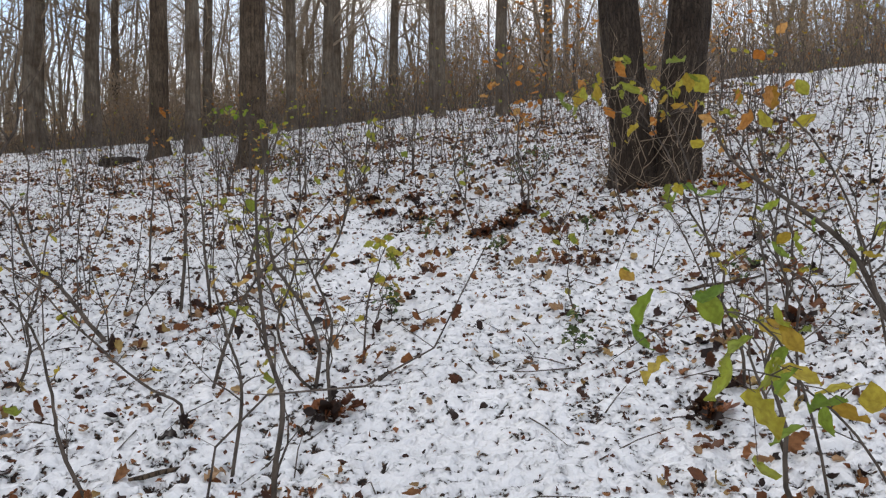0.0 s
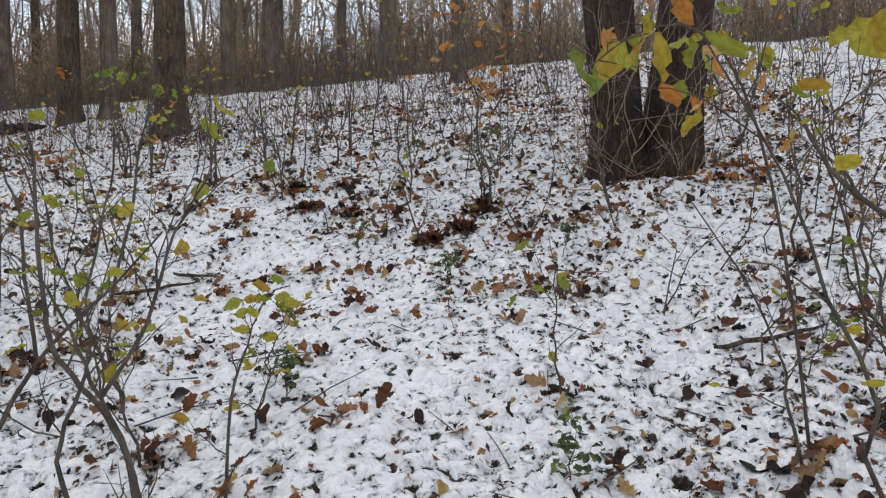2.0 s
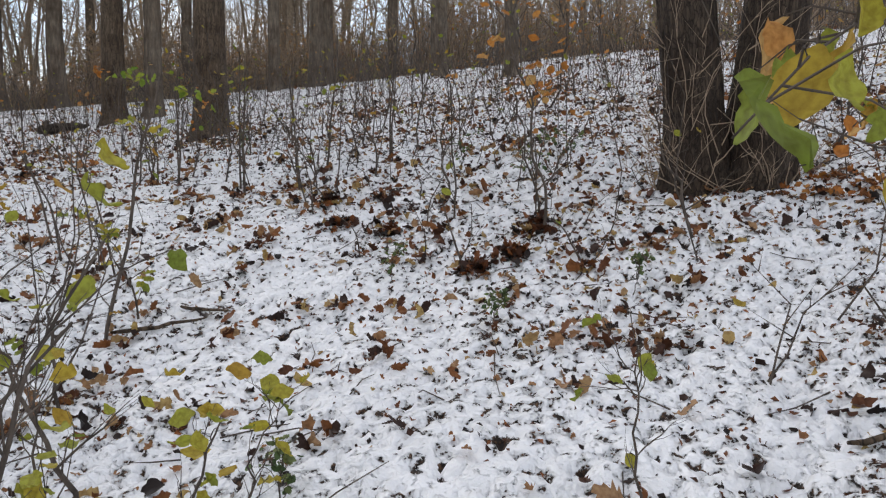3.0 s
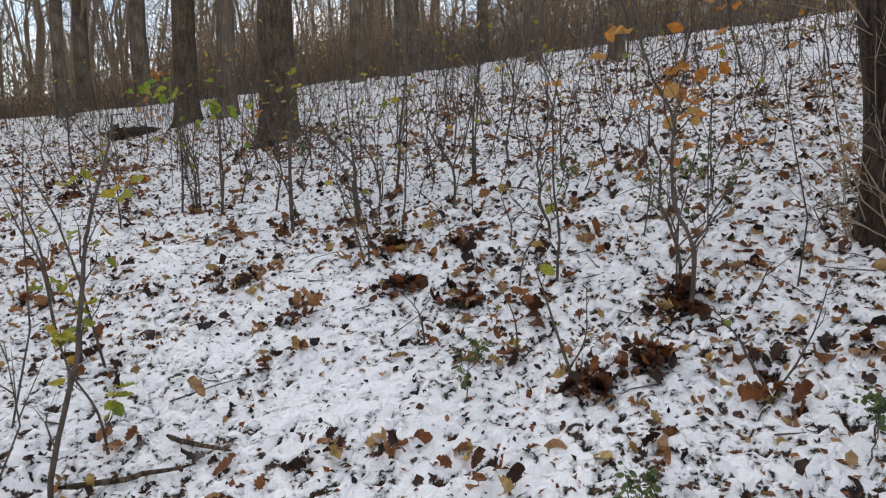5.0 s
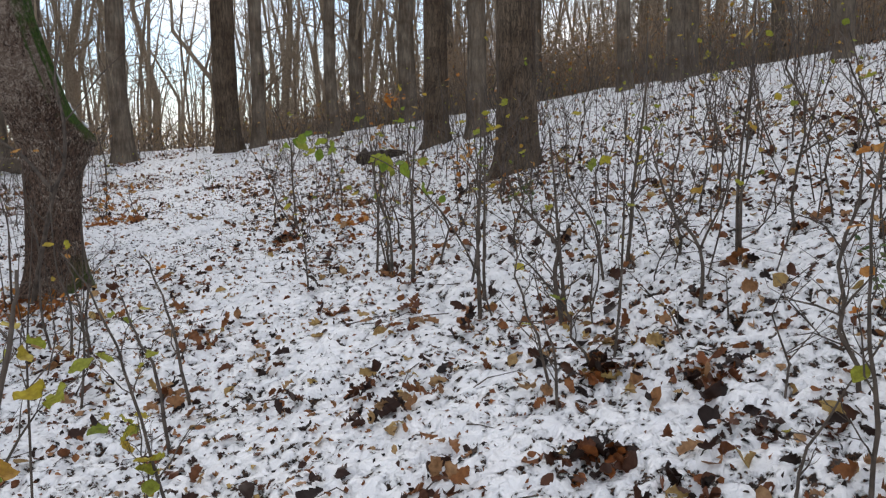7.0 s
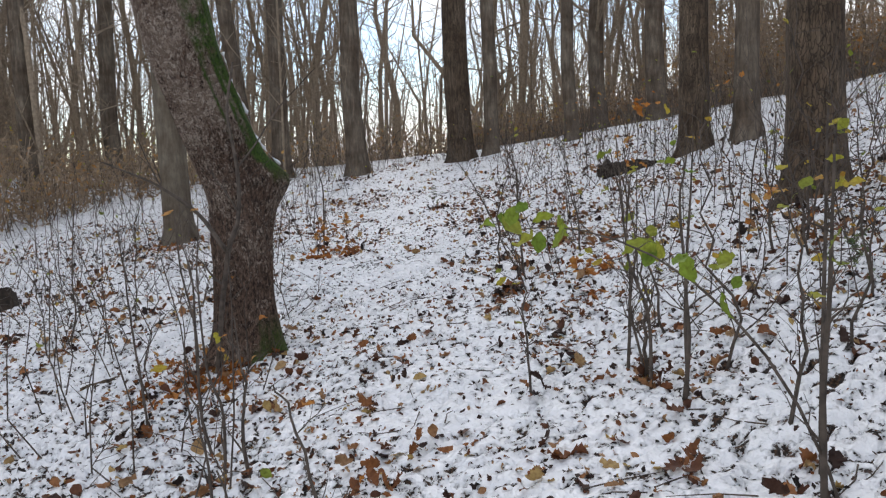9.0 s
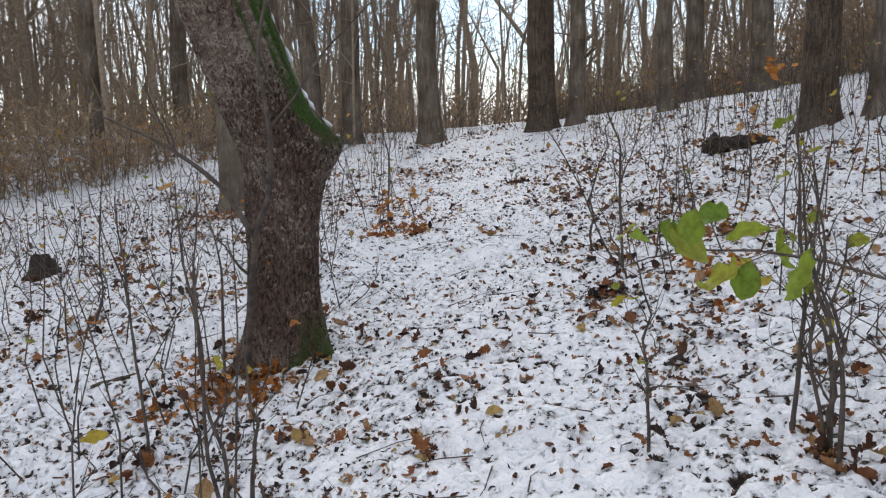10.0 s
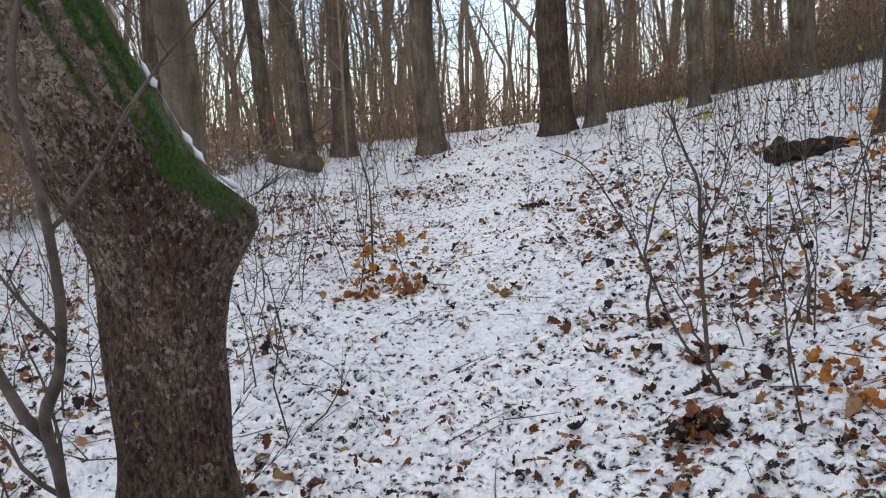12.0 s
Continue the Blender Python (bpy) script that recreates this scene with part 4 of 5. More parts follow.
bent_sapling(-1.25, 10.14, 8, 14, [(-0.04, 0.29), (-0.07, 0.64), (-0.11, 1.11)], 7, 2, "yellow", 824)
bent_sapling(-1.95, 10.49, 8, 12, [(-0.01, 0.48), (-0.01, 1.03), (0.0, 1.4)], 6, 4, "yellow", 825)
bent_sapling(0.04, 7.86, 8, 6, [(0.0, 0.19), (-0.08, 0.38)], 4, 1, "yellow", 826)
bent_sapling(-0.43, 8.13, 8, 6, [(-0.04, 0.18), (-0.19, 0.33)], 4, 0, "", 827)
# at the bend
bent_sapling(-2.89, 8.67, 28, 11, [(-0.06, 0.39), (-0.16, 0.62), (-0.26, 0.86)], 4, 2, "yellow", 830)
bent_sapling(-4.61, 9.52, 28, 13, [(-0.03, 0.25), (0.02, 0.53), (0.0, 0.9)], 4, 1, "yellow", 831)
bent_sapling(-1.23, 10.01, 28, 15, [(-0.06, 0.26), (-0.05, 0.45), (-0.25, 0.67), (-0.32, 0.83)], 9, 2, "yellow", 832)
bent_sapling(-1.82, 10.16, 28, 14, [(-0.01, 0.45), (0.01, 0.83), (0.02, 1.3)], 7, 4, "yellow", 833)
bent_sapling(-1.13, 10.95, 28, 14, [(0.03, 0.48), (0.1, 1.09), (0.12, 1.5)], 7, 7, "yellow", 834)
bent_sapling(0.23, 8.72, 28, 9, [(0.0, 0.33), (-0.05, 0.58), (-0.07, 0.96), (-0.05, 1.22)], 6, 5, "orange", 835)
bent_sapling(-0.96, 9.14, 28, 8, [(-0.01, 0.23), (-0.05, 0.36), (-0.1, 0.6)], 5, 1, "yellow", 836)
bent_sapling(-0.41, 10.76, 28, 11, [(-0.01, 0.37), (0.03, 0.89), (0.06, 1.2)], 6, 5, "yellow", 837)
bent_sapling(-0.42, 10.72, 22, 11, [(0.01, 0.58), (0.06, 1.12), (0.07, 1.5)], 8, 5, "yellow", 860)
bent_sapling(-0.83, 9.57, 22, 8, [(0.03, 0.37), (0.04, 0.77), (0.05, 1.22)], 8, 4, "yellow", 861)
bent_sapling(-0.52, 10.09, 22, 12, [(-0.01, 0.29), (-0.17, 0.52), (-0.26, 0.82)], 9, 3, "yellow", 862, limbs=[(7, [(-0.01, 0.29), (0.12, 0.6), (0.16, 1.0)])])
bent_sapling(0.02, 8.74, 22, 7, [(0.0, 0.13), (0.08, 0.3), (0.21, 0.48)], 5, 2, "yellow", 863)
bent_sapling(-3.03, 11.08, 22, 11, [(-0.01, 0.4), (-0.12, 0.73), (-0.09, 1.15)], 8, 4, "yellow", 864)
bent_sapling(-2.75, 10.96, 22, 10, [(-0.01, 0.5), (0.02, 1.0), (0.03, 1.3)], 8, 4, "yellow", 865)
bent_sapling(-1.2, 10.69, 22, 10, [(-0.06, 0.32), (-0.22, 0.59), (-0.24, 0.98)], 9, 3, "yellow", 866)
bent_sapling(-2.2, 8.1, 22, 8, [(-0.09, 0.41), (-0.2, 0.82), (-0.32, 1.07), (-0.41, 1.19)], 4, 3, "yellow", 867)
bent_sapling(-3.97, 8.95, 22, 9, [(0.07, 0.47), (0.03, 0.79), (-0.01, 0.97)], 7, 2, "yellow", 868)
bent_sapling(-1.71, 7.29, 11, 8, [(-0.03, 0.19), (-0.15, 0.4), (-0.17, 0.58)], 7, 12, "yellow", 869, 0.08)
bent_sapling(-3.18, 9.1, 11, 10, [(-0.11, 0.45), (-0.25, 0.77), (-0.3, 0.9)], 4, 2, "orange", 870)
# along the last stretch
bent_sapling(-5.84, 9.49, 52, 10, [(-0.01, 0.36), (-0.05, 0.77), (-0.06, 1.1), (-0.07, 1.43)], 4, 0, "", 871)
bent_sapling(-3.35, 11.35, 46, 11, [(0.02, 0.47), (0.0, 0.81), (-0.04, 1.36)], 7, 4, "yellow", 872)
bent_sapling(-3.09, 11.17, 46, 9, [(-0.09, 0.42), (-0.05, 0.76), (-0.13, 1.13)], 8, 2, "yellow", 873)
bent_sapling(-4.71, 9.43, 46, 10, [(0.03, 0.42), (-0.04, 0.71), (-0.05, 1.17), (-0.03, 1.53)], 5, 2, "orange", 874)
bent_sapling(-2.74, 10.91, 49, 13, [(0.02, 0.35), (0.01, 0.67), (-0.01, 0.99), (0.03, 1.25)], 6, 5, "green", 840)
bent_sapling(-3.19, 11.35, 49, 10, [(-0.03, 0.36), (-0.13, 0.67), (-0.17, 0.97), (-0.23, 1.26)], 7, 3, "yellow", 841)
bent_sapling(-5.18, 9.62, 49, 11, [(-0.05, 0.29), (-0.03, 0.75), (-0.09, 1.12), (-0.09, 1.48)], 5, 2, "orange", 843)
bent_sapling(-6.49, 10.34, 53, 24, [(0.12, 0.44), (0.28, 1.02), (0.37, 1.25), (0.39, 1.6), (0.35, 1.95), (0.41, 2.3)], 2, 0, "", 844, limbs=[(17, [(0.29, 1.06), (0.1, 1.33), (-0.09, 1.48), (-0.25, 1.57), (-0.5, 1.68)]), (8, [(0.39, 1.6), (0.52, 1.75), (0.7, 2.0), (0.95, 2.25)])], label="forked bare young tree with smooth grey bark", toward=(1.1, 0.76))
bent_sapling(-6.66, 10.25, 53, 12, [(0.02, 0.55), (0.02, 0.85), (-0.06, 1.2)], 4, 0, "", 845)
bent_sapling(-8.93, 10.0, 53, 12, [(0.09, 0.26), (0.1, 0.69), (0.18, 1.4)], 6, 0, "", 846)
bent_sapling(-5.66, 13.18, 53, 13, [(-0.03, 0.65), (-0.03, 0.94), (-0.14, 1.23), (-0.2, 1.37)], 12, 1, "yellow", 847, limbs=[(7, [(-0.03, 0.7), (0.07, 0.95), (0.16, 1.25)])])
bent_sapling(-5.45, 13.81, 53, 10, [(-0.01, 0.35), (-0.07, 0.6), (-0.12, 0.82)], 6, 3, "orange", 848)
bent_sapling(-9.56, 13.6, 53, 13, [(0.04, 0.76), (0.0, 1.02), (-0.05, 1.3)], 7, 2, "yellow", 849)
bent_sapling(-5.76, 13.28, 53, 9, [(-0.17, 0.22), (-0.34, 0.63), (-0.59, 1.06), (-0.79, 1.18)], 8, 0, "", 850)


def arching_shoot():
    t = thing("arching_shoot", -0.95, 2.95, None, "long thin bare shoot arching low over the path", "sapling")
    z0 = height(-0.95, 2.95)
    way = [Vector((-0.95, 2.95, z0 - 0.05)), Vector((-0.78, 2.6, 0.78)), Vector((-0.52, 2.25, 1.04)), Vector((-0.2, 1.95, 1.13)), Vector((-0.02, 1.7, 1.27)), Vector((0.08, 1.4, 1.51))]
    heap = Heap()
    heap.tube([p - Vector((-0.95, 2.95, z0)) for p in way], [0.006, 0.0042, 0.0034, 0.0028, 0.002, 0.001], 6)
    part("stem", heap.mesh("stem", TWIG), t)
    rnd = random.Random(8)
    for k in (1, 2, 3, 4):
        heap = Heap()
        fork(heap, way[k] - Vector((-0.95, 2.95, z0)), (rnd.uniform(-1, 1), rnd.uniform(-0.4, 0.8), rnd.uniform(-0.2, 0.6)), rnd.uniform(0.12, 0.25), 0.0015, 0, rnd, 3, 4)
        part("branch", heap.mesh("branch", TWIG), t)


arching_shoot()


def overhanging_sapling(way, radius, leaves, styles, seed, size, first=0.5):
    """A young stem bowing over towards the path with its last leaves hanging at the end."""
    x, y = way[0]
    z0 = height(x, y)
    t = thing("sapling", x, y, None, "slender bowed sapling with hanging yellow and orange leaves", "sapling", "saplings near the path")
    knots = [Vector((0, 0, -0.05))] + [Vector((a - x, b - y, c - z0)) for a, b, c in way[1:]]
    pts = []
    for k in range(13):
        q = [p.copy() for p in knots]
        while len(q) > 1:
            q = [a.lerp(b, k / 12) for a, b in zip(q, q[1:])]
        pts.append(q[0])
    heap, rnd = Heap(), random.Random(seed)
    heap.tube(pts, [radius * (1.1 - 0.075 * k) for k in range(13)], 6)
    part("stem", heap.mesh("stem", TWIG), t)
    for k in range(leaves):
        j = first + (0.98 - first) * (k + 0.5) / leaves
        p = pts[int(j * 12)].lerp(pts[min(int(j * 12) + 1, 12)], j * 12 - int(j * 12))
        tip = p + Vector((rnd.gauss(0, 0.06), rnd.gauss(0, 0.06), rnd.gauss(0.0, 0.06)))
        heap = Heap()
        heap.tube([p, p.lerp(tip, 0.6) + Vector((0, 0, 0.015)), tip], [0.0022, 0.0016, 0.001], 3, False)
        part("branch", heap.mesh("branch", TWIG), t)
        for _ in range(rnd.choice((1, 1, 2))):
            m = Matrix.Translation(tip + Vector((rnd.gauss(0, 0.012), rnd.gauss(0, 0.012), 0))) @ pose(0, 0, 0, rnd.uniform(-95, -15), rnd.uniform(-40, 40), rnd.uniform(0, 360)) @ Matrix.Scale(size * rnd.uniform(0.75, 1.2), 4) @ Matrix.Diagonal((rnd.uniform(0.65, 1.0), 1, 1, 1))
            part("leaf", rnd.choice(LEAF_MESH[rnd.choice(styles)]), t, "", m)


overhanging_sapling([(-1.75, 10.2), (-1.95, 10.0, 2.9), (-2.5, 9.55, 3.05), (-3.0, 9.75, 2.82)], 0.006, 12, ("green", "green", "yellow"), 74, 0.095, 0.35)
overhanging_sapling([(1.6, 4.3), (1.3, 4.1, 2.2), (1.0, 3.8, 2.5), (0.5, 3.35, 2.05)], 0.006, 24, ("yellow", "yellow", "orange"), 71, 0.085)
overhanging_sapling([(1.3, 2.5), (1.1, 2.3, 1.2), (0.85, 2.0, 1.5), (0.42, 1.92, 1.2)], 0.005, 11, ("green", "yellow"), 75, 0.11, 0.4)
overhanging_sapling([(1.4, 2.1), (1.2, 1.95, 0.9), (0.9, 1.8, 1.3), (0.52, 1.7, 1.2)], 0.005, 9, ("yellow", "green"), 76, 0.115, 0.45)
overhanging_sapling([(1.9, 2.9), (1.6, 2.7, 1.4), (1.0, 2.3, 1.8), (0.45, 2.0, 1.55)], 0.005, 10, ("green", "yellow"), 77, 0.07, 0.45)
overhanging_sapling([(2.0, 3.35), (1.8, 3.25, 1.9), (1.3, 3.1, 2.3), (0.85, 3.0, 1.95)], 0.006, 8, ("yellow", "yellow", "orange"), 72, 0.085)
overhanging_sapling([(2.3, 5.1), (2.1, 5.0, 2.0), (1.7, 4.85, 2.5), (1.2, 4.6, 2.1)], 0.007, 11, ("yellow", "orange"), 73, 0.08)


def filler_saplings():
    """Young growth over the slope, thinner along the trodden line."""
    rnd = random.Random(77)
    kinds = []
    for i in range(14):
        h = rnd.uniform(0.7, 1.7)
        stem, side, buds = sapling_growth(h, rnd.gauss(0, 0.12), rnd.gauss(0, 0.12), rnd.uniform(0.006, 0.011), rnd.randint(6, 11), 500 + i, 0.5)
        style = "orange" if i % 4 == 0 else "yellow"
        rnd.shuffle(buds)
        leaves = [(rnd.choice(LEAF_MESH[style]), hang(rnd, p, 0.055)) for p in buds[:rnd.randint(1, 5)]]
        kinds.append((stem.mesh("stem", TWIG), [limb.mesh("branch", TWIG) for limb in side], leaves))
    made = 0
    while made < 200:
        x, y = (rnd.uniform(-22, 11), rnd.uniform(2.0, 26)) if made < 125 else (rnd.uniform(3.2, 10), rnd.uniform(7, 20)) if made < 165 else (rnd.uniform(-4.0, 2.6), rnd.uniform(10.3, 15.5))
        gap = float(off_path(np.array([x]), np.array([y]))[0])
        seen = y > 6.5 or abs(x) > 1.2
        if gap < 0.9 or not seen or (gap < 2.6 and rnd.random() < 0.75) or (y < 4 and rnd.random() < 0.5):
            continue
        stem, side, leaves = rnd.choice(kinds)
        t = thing("sapling", x, y, None, "slender bare sapling with few withered leaves in snow", "sapling", "saplings over the slope", rnd.uniform(0, 360))
        t.scale = (1, 1, rnd.uniform(0.8, 1.25))
        part("stem", stem, t)
        for limb in side:
            part("branch", limb, t)
        for blade, m in leaves:
            part("leaf", blade, t, "", m)
        made += 1


filler_saplings()


def thin_shoots():
    """Uncounted bare shoots on the slope, a few with leaves still on."""
    rnd, heap, last, warm = random.Random(78), Heap(), Heap(), Heap()
    for i in range(4600):
        x, y = rnd.uniform(-23, 15), rnd.uniform(5, 31)
        if float(off_path(np.array([x]), np.array([y]))[0]) < 1.2 or (y < 9 and rnd.random() < 0.5):
            continue
        z = float(land(x, y)) - 0.06
        h = rnd.uniform(0.25, 1.5) * (0.6 + 0.8 * float(lumps(x, y, 2.5, 22)))
        p = Vector((x, y, z))
        q = p + Vector((rnd.gauss(0, 0.09), rnd.gauss(0, 0.09), h * 0.35))
        r = q + Vector((rnd.gauss(0, 0.09), rnd.gauss(0, 0.09), h * 0.35))
        s = r + Vector((rnd.gauss(0, 0.10), rnd.gauss(0, 0.10), h * 0.3))
        heap.tube([p, q, r, s], [0.0065, 0.0055, 0.004, 0.0015], 3, False)
        for _ in range(rnd.randint(2, 5)):
            m = q.lerp(r, rnd.random()) if rnd.random() < 0.5 else r.lerp(s, rnd.random())
            n = m + Vector((rnd.uniform(-0.3, 0.3), rnd.uniform(-0.3, 0.3), rnd.uniform(0.0, 0.35)))
            heap.spike(m, n, 0.0036)
            if rnd.random() < 0.16:
                (warm if rnd.random() < 0.4 else last).add(*leaf_shape("oval", rnd, 1.0, True), hang(rnd, n, rnd.uniform(0.04, 0.075)))
    tagged(new("bare_shoots", heap.mesh("bare_shoots", TWIG)), "countless thin bare shoots rising from the snow", "undergrowth", kind="stuff")
    tagged(new("clinging_leaves", last.mesh("clinging_leaves", YELLOW_MANY)), "last yellow-green leaves clinging to thin shoots", "leaves", kind="stuff")
    tagged(new("rusty_leaves", warm.mesh("rusty_leaves", ORANGE_MANY)), "last orange-brown leaves clinging to thin shoots", "leaves", kind="stuff")


thin_shoots()


# ---- on the ground ----
def lying(rnd, x, y, size, lift=0.008):
    z = height(x, y) + lift
    return pose(x, y, z, rnd.gauss(0, 22), rnd.gauss(0, 22), rnd.uniform(0, 360)) @ Matrix.Scale(size, 4)


def leaf_pile(x, y, radius, count, seed, mat=None, label="small heap of wet dark brown fallen leaves"):
    rnd, heap = random.Random(seed), Heap()
    z0 = height(x, y)
    for i in range(count):
        r, w = radius * math.sqrt(rnd.random()), rnd.uniform(0, 6.28)
        a, b = r * math.cos(w), r * math.sin(w)
        z = float(land(x + a, y + b)) - float(land(x, y)) + rnd.uniform(0.0, 0.05) * (1 - r / radius) + 0.012
        heap.add(*leaf_shape(rnd.choice(("oak", "maple", "oval")), rnd, 1.0), pose(a, b, z, rnd.gauss(0, 35), rnd.gauss(0, 35), rnd.uniform(0, 360)) @ Matrix.Scale(rnd.uniform(0.05, 0.10), 4))
    ob = new("leaf_pile", heap.mesh("leaf_pile", mat or WET))
    ob.matrix_basis = pose(x, y, z0)
    return tagged(ob, label, "leaves", "leaf piles", "stuff")


PILES = [(0.60, 7.62, 0.16), (0.40, 7.5, 0.09), (0.86, 8.31, 0.15), (2.03, 4.44, 0.16), (0.65, 7.65, 0.13), (0.35, 7.48, 0.12), (-0.92, 9.49, 0.2), (0.83, 8.2, 0.18), (-11.8, 10.2, 0.25), (-4.81, 12.82, 0.25), (-0.34, 9.48, 0.22), (-0.7, 8.77, 0.2), (-0.3, 8.6, 0.2), (-10.1, 16.3, 0.2), (-5.3, 12.6, 0.25), (-0.55, 3.7, 0.14), (1.2, 3.4, 0.1)]
for i, (x, y, r) in enumerate(PILES):
    leaf_pile(x, y, 0.75 * r, int(170 * r + 8), 600 + i)
for i, (x, y, r) in enumerate(((-6.75, 10.35, 0.32), (-6.35, 10.45, 0.25), (-7.1, 10.2, 0.25), (-6.6, 9.95, 0.35), (-6.1, 10.2, 0.25), (-6.25, 10.3, 0.22), (-6.45, 10.2, 0.25), (-9.0, 13.3, 0.4), (-5.0, 13.3, 0.35), (-4.4, 12.6, 0.35), (3.05, 8.3, 0.35), (-12.9, 12.9, 0.45))):
    leaf_pile(x, y, r, int(200 * r), 640 + i, RUSSET, "thin drift of russet fallen leaves on snow")


def leaf_litter():
    rnd = random.Random(90)
    t = thing("leaf_litter", 0.0, 0.0, 0.0, "scattered brown and ochre fallen leaves on snow", "leaves")
    heap = Heap()
    gen = np.random.RandomState(90)
    x, y = gen.uniform(-17, 7, 300000), gen.uniform(0, 23, 300000)
    gap = off_path(x, y)
    thick = 0.6 * lumps(x, y, 1.1, 11) + 0.4 * lumps(x, y, 0.35, 12)
    keep = gen.rand(len(x)) < np.clip(thick * 1.5 - 0.42, 0.03, 1) * np.where(gap < 0.45, 0.5, 1.0) * np.where((x > -2.2) & (y > 6) & (y < 18), np.where((y > 7.6) & (y < 10.2), 1.6, 1.25), 1.0) * np.where((x < -3) & (x > -10) & (x + y > 7.0) & (gap > 0.6) & (y > 9.5) & (y < 17), 1.7, 1.0) * np.where((y < 1.5) | (y > 19) | (x < -16), 0.35, 1.0) * 0.62
    x, y, gap = x[keep][:60000], y[keep][:60000], gap[keep][:60000]
    z = surface(x, y)[0]
    near = 0
    for a, b, c, g in zip(x.tolist(), y.tolist(), z.tolist(), gap.tolist()):
        size = rnd.uniform(0.025, 0.055) if rnd.random() < 0.84 else rnd.uniform(0.055, 0.11)
        m = pose(a, b, c + rnd.uniform(-0.010, 0.008), rnd.gauss(0, 30), rnd.gauss(0, 30), rnd.uniform(0, 360)) @ Matrix.Scale(size, 4)
        if near < 300 and g < 1.5 and 3.0 < b < 13 and rnd.random() < 0.12:
            part("leaf", rnd.choice(LEAF_MESH["fallen"]), t, "", m)
            near += 1
            continue
        heap.add(*leaf_shape(rnd.choice(("oak", "maple", "oval")), rnd, 1.0, not (g < 1.1 and 2.0 < b < 13.0)), m)
    clumps = [(o.location.x, o.location.y) for o in bpy.data.objects if o.name.startswith("sapling") and o.parent is None]
    clumps += [(rnd.uniform(-2.5, 3.0), rnd.uniform(5.5, 10.5)) for _ in range(85)] + [(rnd.uniform(-12, 3), rnd.uniform(2.5, 15)) for _ in range(260)]
    for a, b in clumps:
        thick = rnd.randint(2, 7)
        for _ in range(thick):
            p, q = a + rnd.gauss(0, 0.055), b + rnd.gauss(0, 0.055)
            heap.add(*leaf_shape(rnd.choice(("oak", "maple", "oak")), rnd, 1.0), pose(p, q, height(p, q) + rnd.uniform(0.005, 0.04), rnd.gauss(0, 48), rnd.gauss(0, 48), rnd.uniform(0, 360)) @ Matrix.Scale(rnd.uniform(0.06, 0.115), 4))
    tagged(part("more_leaves", heap.mesh("more_leaves", LITTER), t), "brown and ochre leaves past counting", kind="stuff")
    crumbs = Heap()
    x, y = gen.uniform(-14, 4, 46000), gen.uniform(1.5, 18, 46000)
    keep = gen.rand(len(x)) < np.clip(1.7 * lumps(x, y, 0.6, 17) - 0.25, 0.1, 1)
    x, y = x[keep], y[keep]
    for a, b, c in zip(x.tolist(), y.tolist(), surface(x, y)[0].tolist()):
        k, w = rnd.uniform(0.008, 0.022), rnd.uniform(0.35, 0.8)
        m = pose(a, b, c + 0.006, rnd.gauss(0, 40), rnd.gauss(0, 40), rnd.uniform(0, 360))
        crumbs.add([(-k, 0, 0), (0, -k * w, 0.3 * k), (k, 0, 0), (0.2 * k, k * w, 0.4 * k)], [(0, 1, 2), (0, 2, 3)], m)
    tagged(part("leaf_crumbs", crumbs.mesh("leaf_crumbs", WET, False), t), "dark crumbs of broken leaves past counting", kind="stuff")


def twigs_on_snow():
    rnd, heap = random.Random(92), Heap()
    for i in range(900):
        x, y = rnd.uniform(-13, 5), rnd.uniform(2, 16)
        w, k = rnd.uniform(0, 6.28), rnd.uniform(0.08, 0.5)
        a, b = x + math.cos(w) * k, y + math.sin(w) * k
        m = ((x + a) / 2 + rnd.gauss(0, 0.02), (y + b) / 2 + rnd.gauss(0, 0.02))
        heap.tube([(x, y, height(x, y) + 0.006), (*m, height(*m) + 0.012), (a, b, height(a, b) + 0.006)], [0.004, 0.003, 0.0015], 4, False)
    tagged(new("fallen_twigs", heap.mesh("fallen_twigs", TWIG)), "thin dark twigs fallen on the snow", "twigs", kind="stuff")


def fallen_branch(x, y, w, length, r, seed, label, mat=None, lift=0.0):
    rnd, heap = random.Random(seed), Heap()
    z0 = height(x, y)
    pts = []
    for i in range(9):
        k = i / 8 - 0.5
        a, b = math.cos(w) * length * k + rnd.gauss(0, 0.004), math.sin(w) * length * k + rnd.gauss(0, 0.004)
        bow = 0.06 * length * (abs(k - 0.15) - 0.2)
        a, b = a - math.sin(w) * bow, b + math.cos(w) * bow
        pts.append(Vector((a, b, float(land(x + a, y + b)) - z0 + r * 0.7 + 0.006 + rnd.gauss(0, 0.004) + lift * (0.5 - k))))
    heap.tube(pts, [r * q for q in ((0.6, 1.0, 0.95, 1.05, 0.9, 0.85, 0.75, 0.6, 0.3) if r < 0.1 else (0.9, 1.0, 0.97, 1.03, 1.0, 0.98, 1.02, 1.0, 0.98))], 8 if r < 0.1 else 16)
    ob = new("fallen_branch", heap.mesh("fallen_branch", mat or BARK))
    ob.matrix_basis = pose(x, y, z0)
    return tagged(ob, label, "branch", "fallen branches")


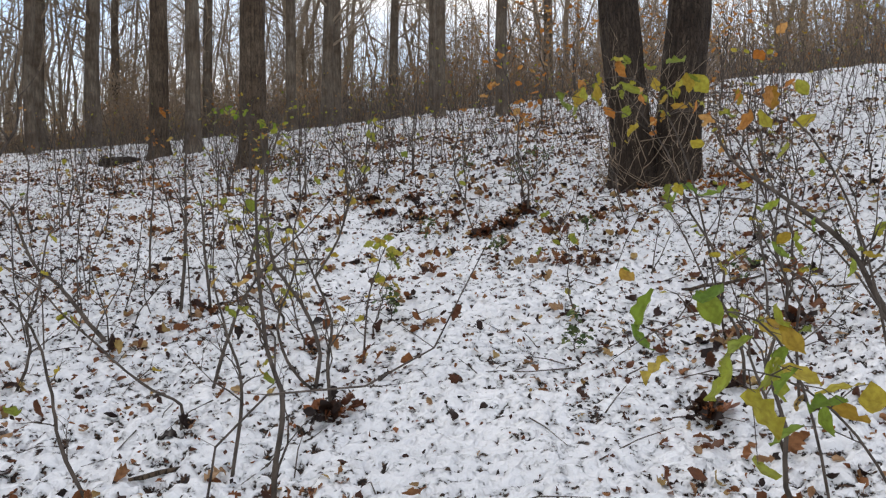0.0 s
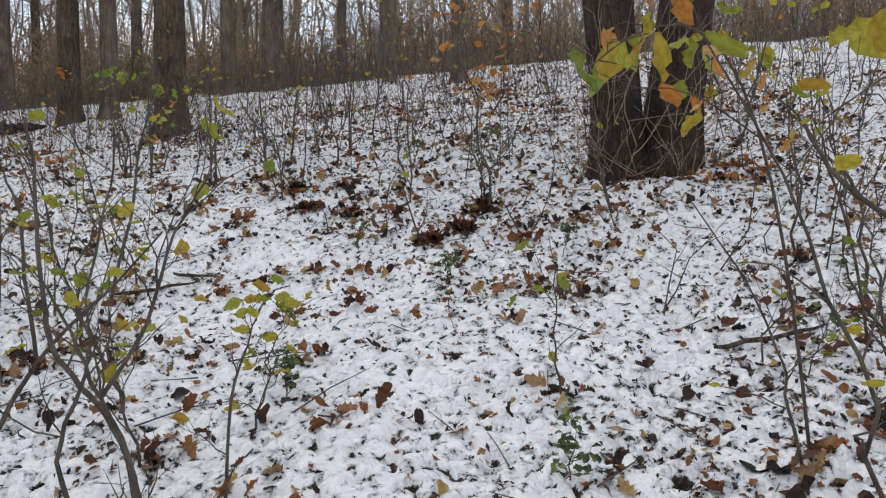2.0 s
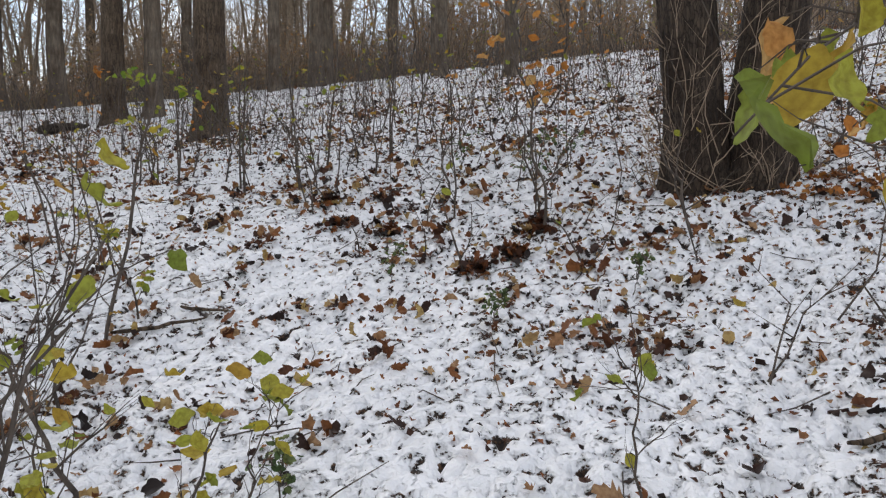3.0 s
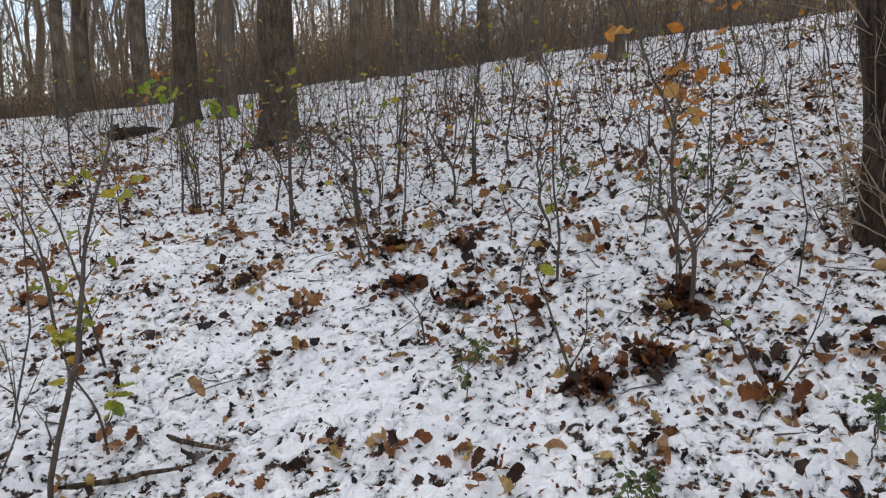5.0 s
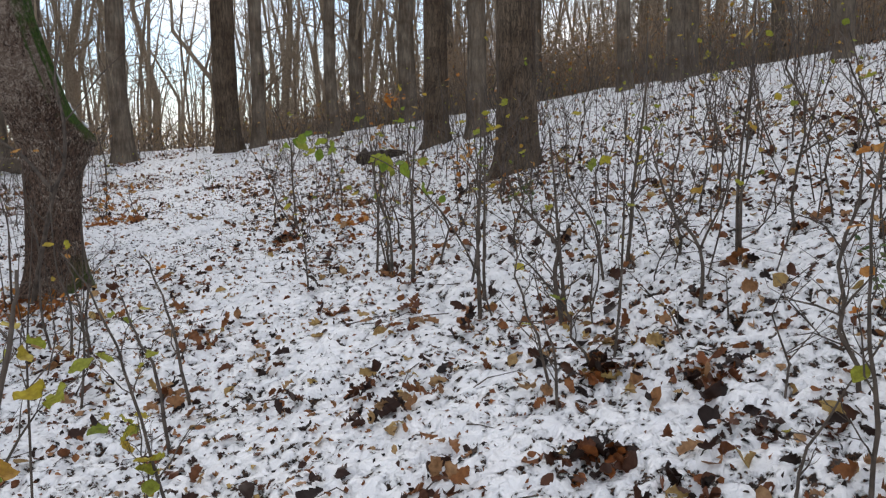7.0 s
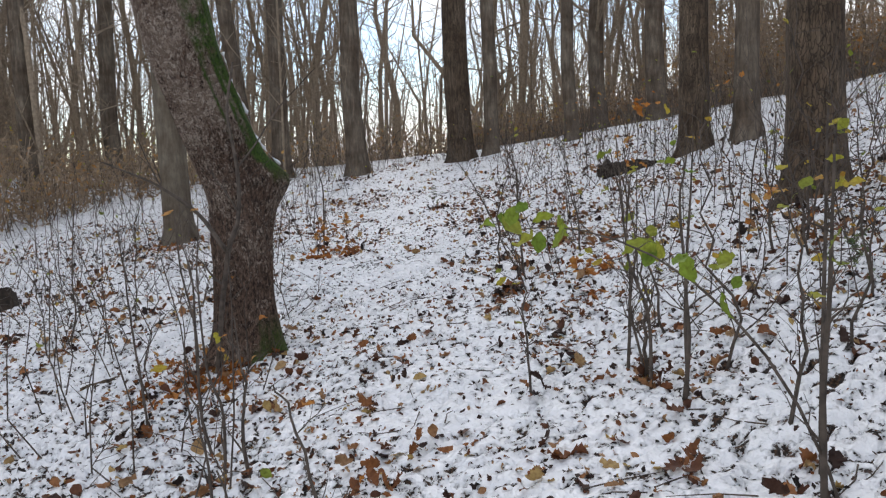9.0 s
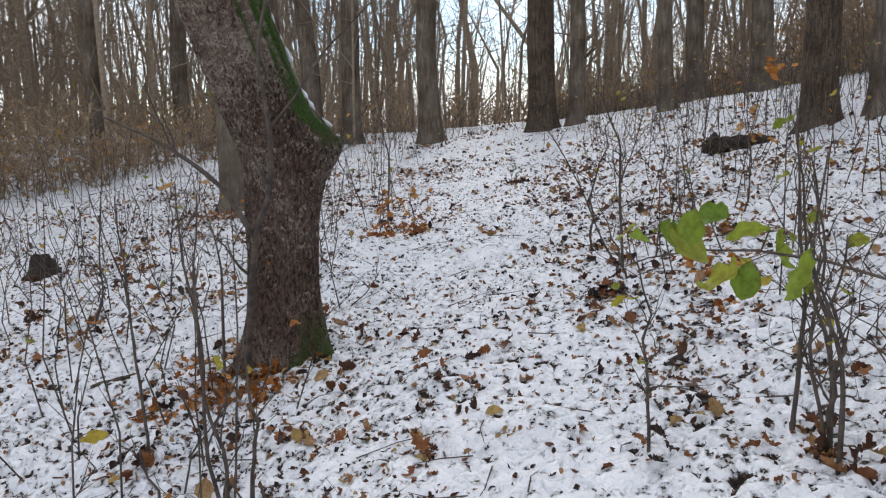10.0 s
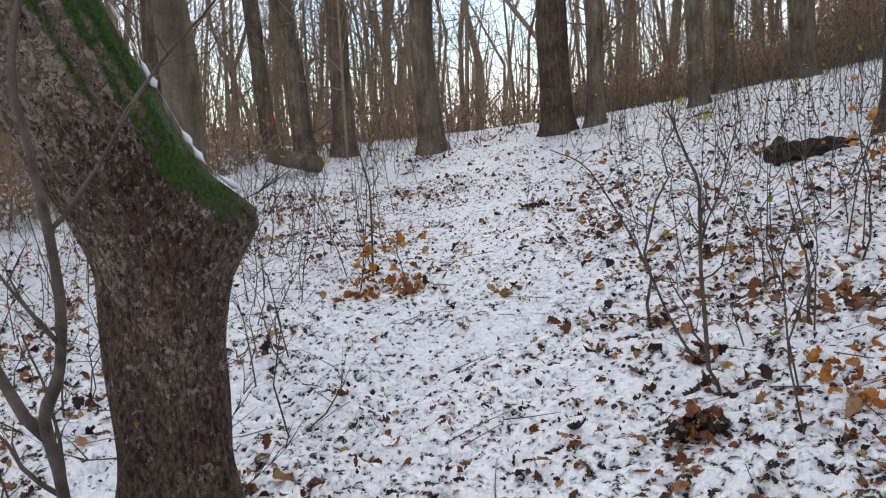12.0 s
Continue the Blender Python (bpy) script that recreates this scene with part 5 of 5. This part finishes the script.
def rotten_log(x, y, w, length, r, seed):
    """A broken, crumbling log with ragged ends."""
    heap, n, sides = Heap(), 22, 18
    z0 = height(x, y)
    for i in range(n):
        k = i / (n - 1) - 0.5
        a, b = math.cos(w) * length * k, math.sin(w) * length * k
        fat = r * (1.15 - 0.9 * (k + 0.5)) * min(1.0, 0.35 + 6 * (0.5 - abs(k)))
        for j in range(sides):
            e = 2 * math.pi * j / sides
            q = fat * (1 + 0.75 * noise.noise(Vector((math.cos(e) * 1.6 + seed, math.sin(e) * 1.6, k * 9))))
            heap.v.append(Vector((a - math.sin(w) * q * math.cos(e), b + math.cos(w) * q * math.cos(e), float(land(x + a, y + b)) - z0 + 0.6 * r + q * math.sin(e))))
    for i in range(n - 1):
        for j in range(sides):
            e = (j + 1) % sides
            heap.f.append((i * sides + j, i * sides + e, (i + 1) * sides + e, (i + 1) * sides + j))
    heap.f += [tuple(reversed(range(sides))), tuple((n - 1) * sides + j for j in range(sides))]
    ob = new("rotten_log", heap.mesh("rotten_log", ROTTEN, False))
    ob.matrix_basis = pose(x, y, z0)
    return tagged(ob, "crumbling black rotten log lying in the snow", "log")


def stump(x, y, radius, tall, seed):
    rnd, heap = random.Random(seed), Heap()
    sides = 18
    rim = [tall * (0.8 + 0.3 * math.sin(k * 0.35 + seed) + rnd.uniform(-0.08, 0.08)) for k in range(sides)]
    for z in (-0.2, 0.0, 0.4, 0.75, 1.0):
        for k in range(sides):
            w = 2 * math.pi * k / sides
            r = radius * (1.25 if z <= 0 else 1.05 - 0.2 * z) * (1 + 0.12 * math.sin(3 * w + seed))
            heap.v.append(Vector((math.cos(w) * r, math.sin(w) * r, z * rim[k] if z > 0 else z)))
    for i in range(4):
        for k in range(sides):
            q = (k + 1) % sides
            heap.f.append((i * sides + k, i * sides + q, (i + 1) * sides + q, (i + 1) * sides + k))
    c = len(heap.v)
    heap.v.append(Vector((0, 0, tall * 0.5)))
    for k in range(sides):
        heap.f.append((4 * sides + k, 4 * sides + (k + 1) % sides, c))
    ob = new("tree_stump", heap.mesh("tree_stump", ROTTEN, False))
    ob.matrix_basis = pose(x, y, height(x, y))
    return tagged(ob, "dark rotten low tree stump in the snow", "stump", "stumps")


def green_plant(x, y, tall, seed, label="small green bramble plant poking through the snow"):
    t = thing("green_plant", x, y, None, label, "plant", "green plants")
    stem, side, buds = sapling_growth(tall, 0.03, 0.02, 0.003, 9, seed, 0.8)
    part("stem", stem.mesh("stem", TWIG), t)
    for limb in side:
        part("branch", limb.mesh("branch", TWIG), t)
    rnd, heap = random.Random(seed), Heap()
    for p in buds:
        if rnd.random() < 0.75:
            heap.add(*leaf_shape("oval", rnd, 1.0), hang(rnd, p, rnd.uniform(0.022, 0.045)))
    part("foliage", heap.mesh("foliage", GREEN), t, "green foliage")


leaf_litter()
twigs_on_snow()
fallen_branch(-1.5, 7.05, 0.25, 0.55, 0.013, 1, "mossy broken branch half buried in snow")
fallen_branch(-1.3, 7.28, -0.35, 0.4, 0.012, 2, "dark broken branch half buried in snow")
fallen_branch(-2.07, 8.81, 0.3, 0.28, 0.016, 3, "short black stick lying on snow")
fallen_branch(-7.3, 9.85, 1.3, 0.55, 0.018, 4, "dark stick lying on snow near the leaning tree")
fallen_branch(1.95, 5.3, 0.15, 0.6, 0.013, 5, "dark branch lying among leaves on snow")
fallen_branch(2.9, 4.9, 2.9, 0.9, 0.012, 6, "long thin branch lying on snow")
fallen_branch(-1.1, 3.3, 0.4, 0.5, 0.012, 7, "dark branch lying under saplings on snow")
fallen_branch(-17.6, 17.0, 0.75, 1.1, 0.17, 8, "cut log propped up in the snow", BARK_MID, 0.3)
stump(-7.95, 18.3, 0.2, 0.15, 1)
stump(-11.8, 10.2, 0.16, 0.25, 2)
rotten_log(-7.6, 18.1, 0.35, 0.95, 0.14, 9)
for i, (x, y, tall) in enumerate(((1.0, 8.6, 0.55), (0.3, 9.9, 0.35), (1.9, 4.9, 0.4), (0.85, 9.4, 0.35), (-0.35, 5.1, 0.22), (0.75, 4.35, 0.2), (-0.15, 7.55, 0.25), (0.45, 6.6, 0.18), (1.25, 6.9, 0.25), (-10.3, 16.4, 0.3), (-2.5, 12.6, 0.3))):
    green_plant(x, y, tall, 700 + i)
